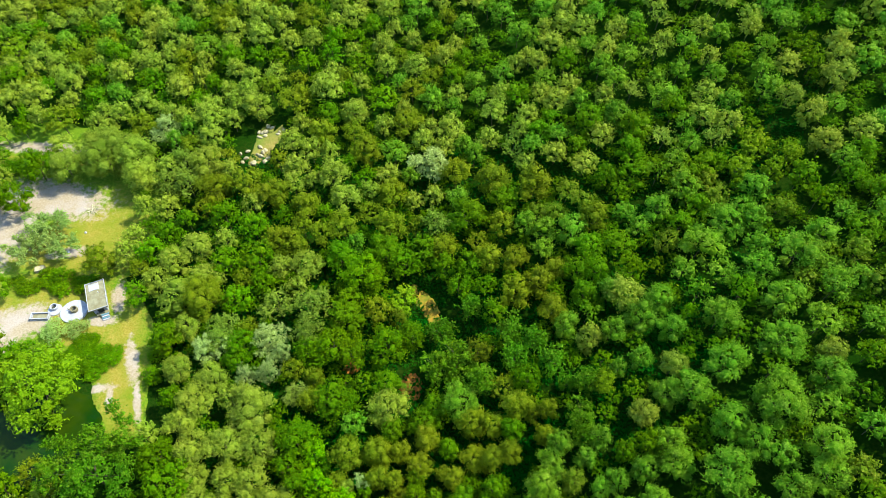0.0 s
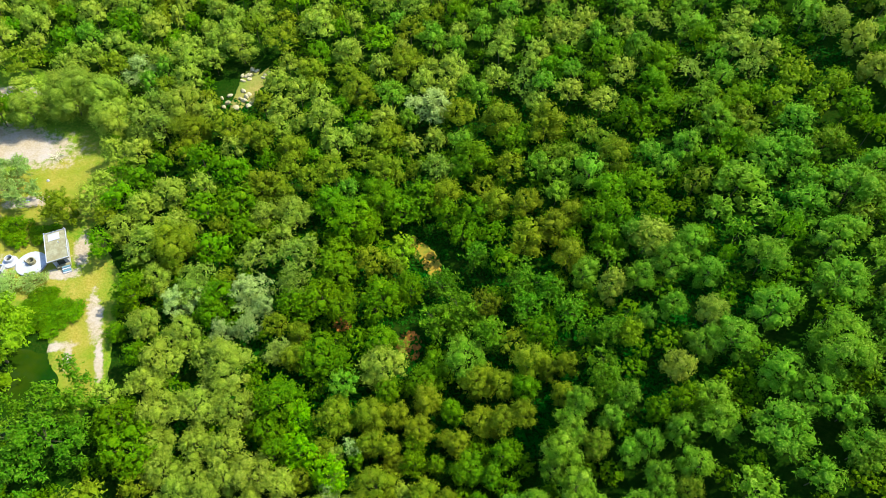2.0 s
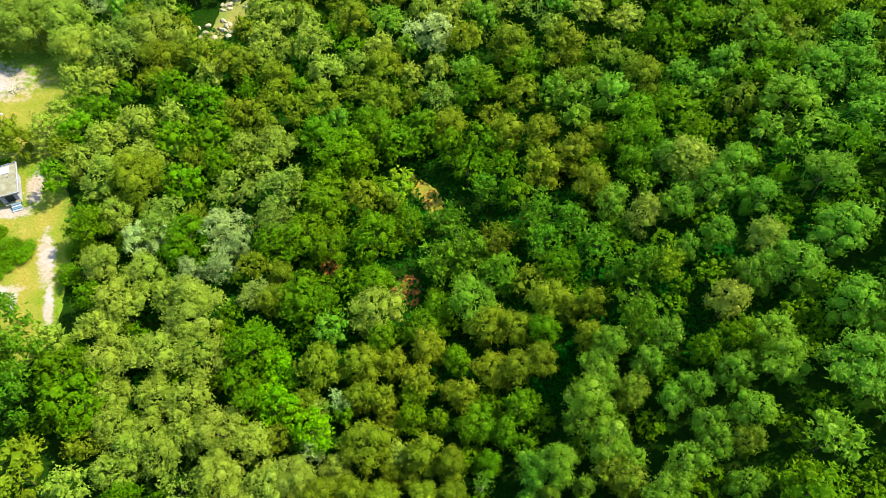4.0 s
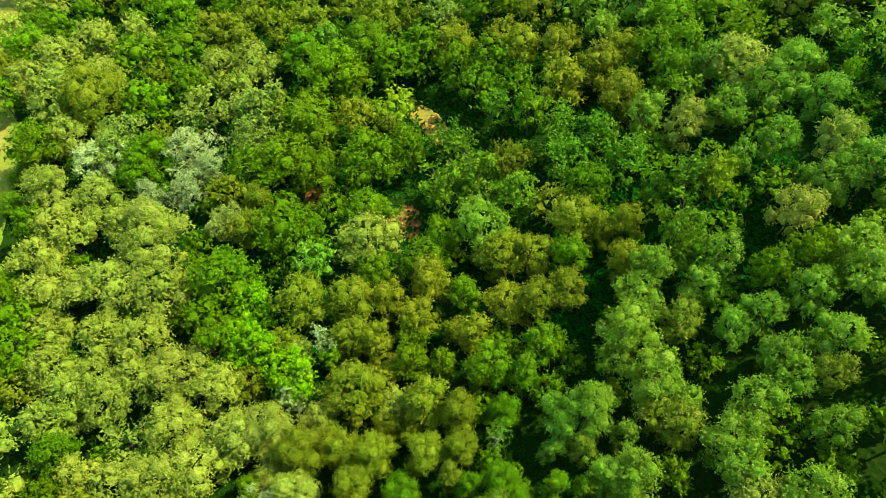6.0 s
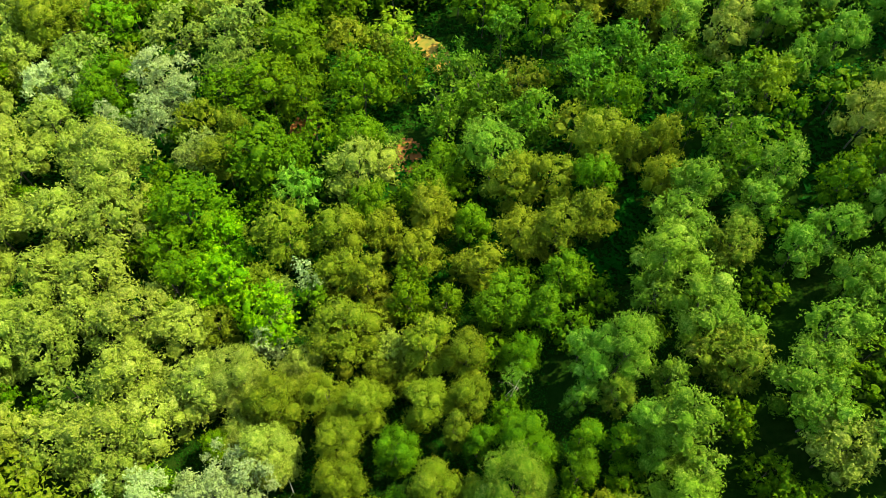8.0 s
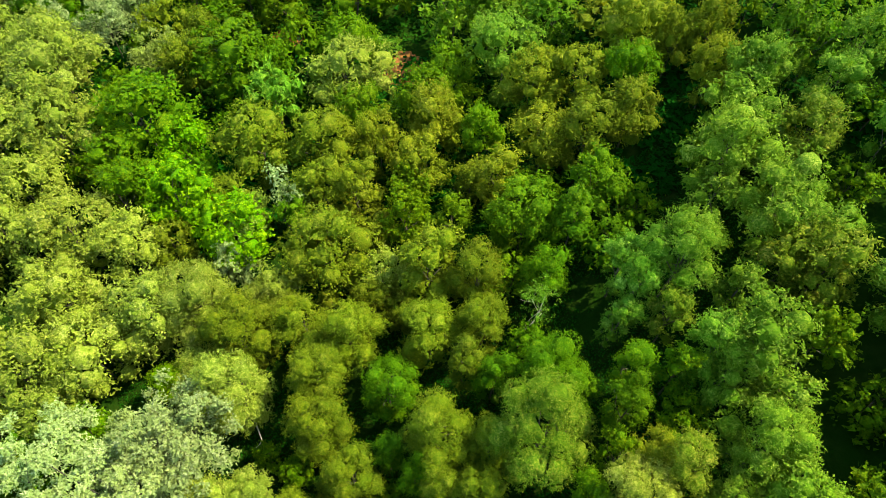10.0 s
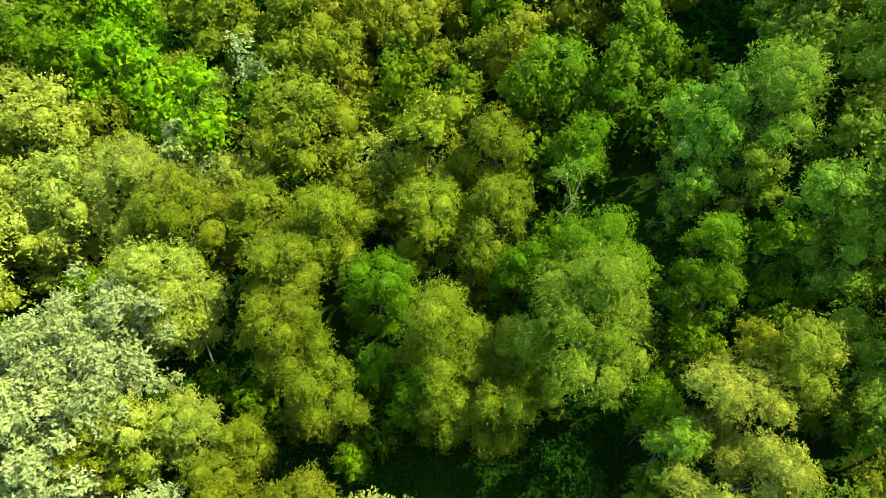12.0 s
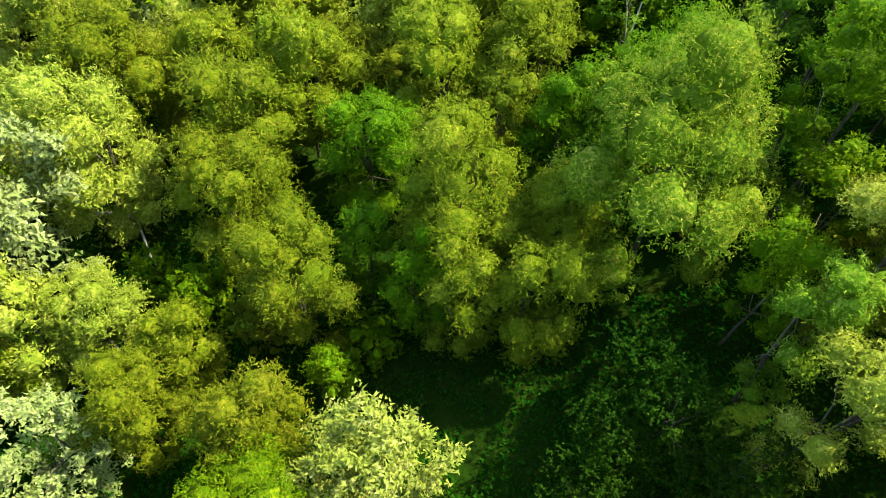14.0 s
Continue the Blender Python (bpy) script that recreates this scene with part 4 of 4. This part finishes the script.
low_bushes("shrub", -35.9, 42.0, 1.2, 8.0, 16, 87, (1.2, 2.4))

def brushwood(x, y, seed, reach=1.0, count=16):
    """Bare fallen branches."""
    rng = np.random.default_rng(seed)
    verts, tris, base = [], [], 0
    for _ in range(count):
        a, lift = rng.uniform(0, 6.28), rng.uniform(0.05, 0.7)
        start = np.array((rng.normal(0, 0.3), rng.normal(0, 0.3), 0.05))
        end = start + np.array((math.cos(a) * reach, math.sin(a) * reach, lift)) * rng.uniform(0.6, 1.3)
        bend = (start + end) / 2 + rng.normal(0, 0.12, 3) + (0, 0, 0.12)
        v, t = tube([start, bend, end], [0.05, 0.035, 0.012], 4)
        verts.append(v)
        tris.append(t + base)
        base += len(v)
    ob = new("brushwood", mesh_of("brushwood", np.concatenate(verts), np.concatenate(tris), [PALE_BARK], smooth=True))
    ob.matrix_basis = pose(x, y, z_at(x, y) + 0.02)
    tagged(ob, "heap of bare pale fallen branches at the sand's edge", "brushwood")


brushwood(-53.4, 63.8, 31, 1.1)


def build_branch():
    """A bare bough that came down across the gap, with a few side twigs."""
    rng = np.random.default_rng(8)
    bough = [(-9.9, 10.7, 0.15), (-8.9, 10.3, 0.95), (-7.8, 10.0, 1.45), (-7.3, 9.8, 1.40), (-6.9, 9.0, 1.0), (-6.7, 8.7, 0.6)]
    made = [tube(bough, [0.07, 0.06, 0.05, 0.04, 0.022, 0.010], 6)]
    for k in (1, 2, 2, 3, 3, 4):
        start = np.array(bough[k])
        end = start + rng.normal(0, 0.35, 3) + (0.1, 0.2, 0.55)
        made.append(tube([start, (start + end) / 2 + rng.normal(0, 0.07, 3), end], [0.022, 0.015, 0.006], 4))
    verts, tris, base = [], [], 0
    for v, t in made:
        verts.append(v)
        tris.append(t + base)
        base += len(v)
    verts = np.concatenate(verts) + (0, 0, z_at(-9.9, 10.7) - 0.15)
    ob = new("fallen_branch", mesh_of("fallen_branch", verts, np.concatenate(tris), [PALE_BARK], smooth=True))
    tagged(ob, "bare pale curved bough fallen across a dark gap", "branch")


build_branch()


# ---- the wood around: trees that nobody could count, in one sheet of many crowns ----
def in_clearing(x, y):
    """The open ground round the hut, the path and the gaps of the wood."""
    for cx, cy, rx, ry in ((-57, 60, 13, 12.5), (-52.5, 44.5, 9.5, 5.5), (-41.0, 38, 3.2, 8.5), (-66, 77, 7, 2.4), (-37.0, 31.0, 4.4, 6.2), (-49, 29, 8, 7), (0.2, 45.6, 3.8, 6.6), (-1.8, 33.6, 2.0, 3.6),
                           (-28.0, 77.0, 4.8, 7.4), (3.0, 44.0, 2.4, 4.0), (-67, 45, 6, 12), (-45, 46, 4.2, 6), (-40.2, 37, 4.0, 9),
                           (7.1, 14.8, 1.0, 1.2), (9.2, 12.0, 0.9, 1.1), (13.5, 15.2, 0.9, 1.1), (13.3, 25.5, 1.2, 1.6), (7.3, 14.8, 1.1, 1.3), (6.5, 14.7, 1.1, 1.4), (9.5, 11.6, 1.0, 1.2), (22.7, 26.6, 1.3, 1.6),
                           (11.9, 23.1, 1.3, 1.7), (26.3, 32.2, 1.0, 1.2), (-1.5, 39.0, 1.6, 2.0), (27.1, 25.9, 0.9, 1.1), (12.8, 42.9, 2.2, 2.8), (25.3, 67.0, 2.0, 2.6), (31.7, 60.1, 1.4, 1.7), (50.7, 66.1, 2.2, 2.7),
                           (21.1, 25.5, 1.3, 1.6), (11.2, 23.0, 1.8, 2.2), (43.2, 35.4, 1.2, 1.5), (5.7, 42.3, 1.9, 2.3), (9.3, 15.4, 0.6, 0.8), (9.9, 20.9, 0.7, 0.9), (13.5, 16.7, 0.6, 0.8), (3.2, 4.8, 4.4, 2.4), (1.0, 4.4, 2.6, 2.2)):
        if ((x - cx) / rx) ** 2 + ((y - cy) / ry) ** 2 < 1:
            return True
    return False


def open_wood():
    """Places for the other trees, by random trial, each clear of its neighbours."""
    rng = random.Random(11)
    cell, grid, spots = 4.0, {}, []

    def free(x, y, r, tight):
        i, j = int(x // cell), int(y // cell)
        for a in range(i - 2, i + 3):
            for b in range(j - 2, j + 3):
                for px, py, pr in grid.get((a, b), ()):
                    if math.hypot(px - x, py - y) < tight * (pr + r):
                        return False
        return True

    for p in STANDING:
        grid.setdefault((int(p[0] // cell), int(p[1] // cell)), []).append(p)
    for tight, tries, radii in ((0.86, 11000, (1.8, 2.1, 2.3, 2.5, 2.7, 3.0)), (0.74, 14000, (1.6, 1.9, 2.2)), (0.56, 6000, (1.0, 1.2, 1.4))):
        for _ in range(tries):
            y = rng.uniform(-6, 124)
            x = rng.uniform(-1, 1) * (49 + 0.42 * max(0, y))
            r = rng.choice(radii) * (0.74 if x > 9 and radii[0] > 1.4 else 1.0)
            if r < 1.45 and x > 7 and rng.random() < 0.6:
                continue
            if r > 1.45 and 0 < y < 13 and -8 < x < 7 or 0 < y < 7.5 and -2 < x < 5 or in_clearing(x, y) or not free(x, y, r, tight):
                continue
            grid.setdefault((int(x // cell), int(y // cell)), []).append((x, y, r))
            spots.append((x, y, r, r < 1.45))
    return spots


def far_kind(rng, x, y):
    """Paler olive on the valley floor, grey-green up the hill, with single green and yellow trees; far off, more pale
    kinds imitate haze.
    """
    v = rng.random()
    # beyond 62 m haze is imitated by a larger share of pale kinds
    if y > 62 and x > 5:
        pool = (("greyolive", 0.44), ("palolive", 0.40), ("olivegreen", 0.07), ("green", 0.04), ("paleleaf", 0.05))
    elif y > 62:
        pool = (("palolive", 0.66), ("greyolive", 0.10), ("olive", 0.12), ("olivegreen", 0.04), ("green", 0.05), ("bright", 0.03))
    elif x > 12:
        pool = (("greyolive", 0.46), ("olivegreen", 0.24), ("greygreen", 0.15), ("green", 0.09), ("broad", 0.06))
    elif x > -18:
        pool = (("olive", 0.42), ("olivegreen", 0.30), ("green", 0.15), ("greyolive", 0.07), ("broad", 0.03), ("rust", 0.03))
    else:
        pool = (("palolive", 0.38), ("olive", 0.33), ("green", 0.14), ("olivegreen", 0.09), ("bright", 0.03), ("paleleaf", 0.03))
    for kind, share in pool:
        v -= share
        if v < 0:
            return kind
    return pool[0][0]


FAR = {}


def far_stock(kind, which, small):
    """Patterns for the far trees; small ones have fewer leaves."""
    if (kind, which, small) not in FAR:
        coarse = (2.4 if SHAPE[kind][0] < 0.145 else 1.9) * (1.2 if small else 1)
        FAR[kind, which, small] = tree_arrays(300 + 13 * which + sum(map(ord, kind)), kind, 2.3, 6.0, coarse, 2, 0, 0.20 if kind == "shrub" else 0.27 if kind in DOMED else 0.2, True)
    return FAR[kind, which, small]


def build_woods():
    rng = random.Random(23)
    kinds = [k for k in SHAPE]
    verts, tris, slots, base = [], [], [], 0
    for x, y, r, low in open_wood():
        kind = "shrub" if low else far_kind(rng, x, y)
        trunk, leaves = far_stock(kind, rng.randrange(4), r < 1.95)
        h = (3.5 + r) * rng.uniform(0.88, 1.14) if not low else rng.uniform(2.2, 3.6)
        if y < 26 and abs(x) < 18:
            if low and x < 3:
                kind, h = rng.choice(("olive", "palolive", "olivegreen")), rng.uniform(3.2, 4.5)
            plant(kind, [(x, y, r, h)])
            continue
        turn, k = rng.uniform(0, 6.28), r / 2.3 * (1.15 if x > 9 else 1.0)
        c, s = math.cos(turn), math.sin(turn)
        for (v, t), slot in ((trunk, 0), (leaves, 1 + kinds.index(kind))):
            w = np.stack([(c * v[:, 0] - s * v[:, 1]) * k + x, (s * v[:, 0] + c * v[:, 1]) * k + y, v[:, 2] * h / 6.0 + z_at(x, y)], -1)
            verts.append(w)
            tris.append(t + base)
            slots.append(np.full(len(t), slot))
            base += len(v)
    me = mesh_of("woods", np.concatenate(verts), np.concatenate(tris), [BARK] + [LEAF[k] for k in kinds], np.concatenate(slots))
    tagged(new("woods", me), "dense mixed green wood covering valley and hillside", "woods", kind="stuff")


build_woods()


def build_undergrowth():
    """Low leafy growth on the floor of the wood, finer where the camera comes down."""
    rng = np.random.default_rng(5)
    verts = []
    for n, y0, y1, x0, grow, leaf in ((110000, -3, 27, 9, 0.45, 0.058), (70000, 20, 75, 14, 0.6, 0.26)):
        y = rng.uniform(y0, y1, n)
        x = rng.uniform(-1, 1, n) * (x0 + grow * np.maximum(0, y))
        thick = np.array([noise.noise((a * 0.45, b * 0.45, 4.0)) + 0.5 * noise.noise((a * 1.7, b * 1.7, 2.0)) for a, b in zip(x, y)])
        keep = (thick > -0.25) & ((x > -36) | (y < 28))
        x, y, thick = x[keep], y[keep], thick[keep]
        n = len(x)
        at = np.stack([x, y, ground_at(x, y) + rng.random(n) * (0.12 + 0.9 * np.maximum(0, thick + 0.1))], -1)
        along = rng.normal(0, 1, (n, 3)) * (1, 1, 0.4)
        along /= np.linalg.norm(along, axis=1)[:, None]
        across = np.cross(along, rng.normal(0, 0.35, (n, 3)) + (0, 0, 1))
        size = rng.uniform(0.6, 1.4, (n, 1)) * leaf
        verts.append(np.stack([at + along * size, at - along * size * 0.6 + across * size * 0.5, at - along * size * 0.6 - across * size * 0.5], 1).reshape(-1, 3))
    verts = np.concatenate(verts)
    me = mesh_of("undergrowth", verts, np.arange(len(verts)).reshape(-1, 3), [LEAF["under"]])
    tagged(new("undergrowth", me), "low green undergrowth on the shaded forest floor", "undergrowth", kind="stuff")


build_undergrowth()
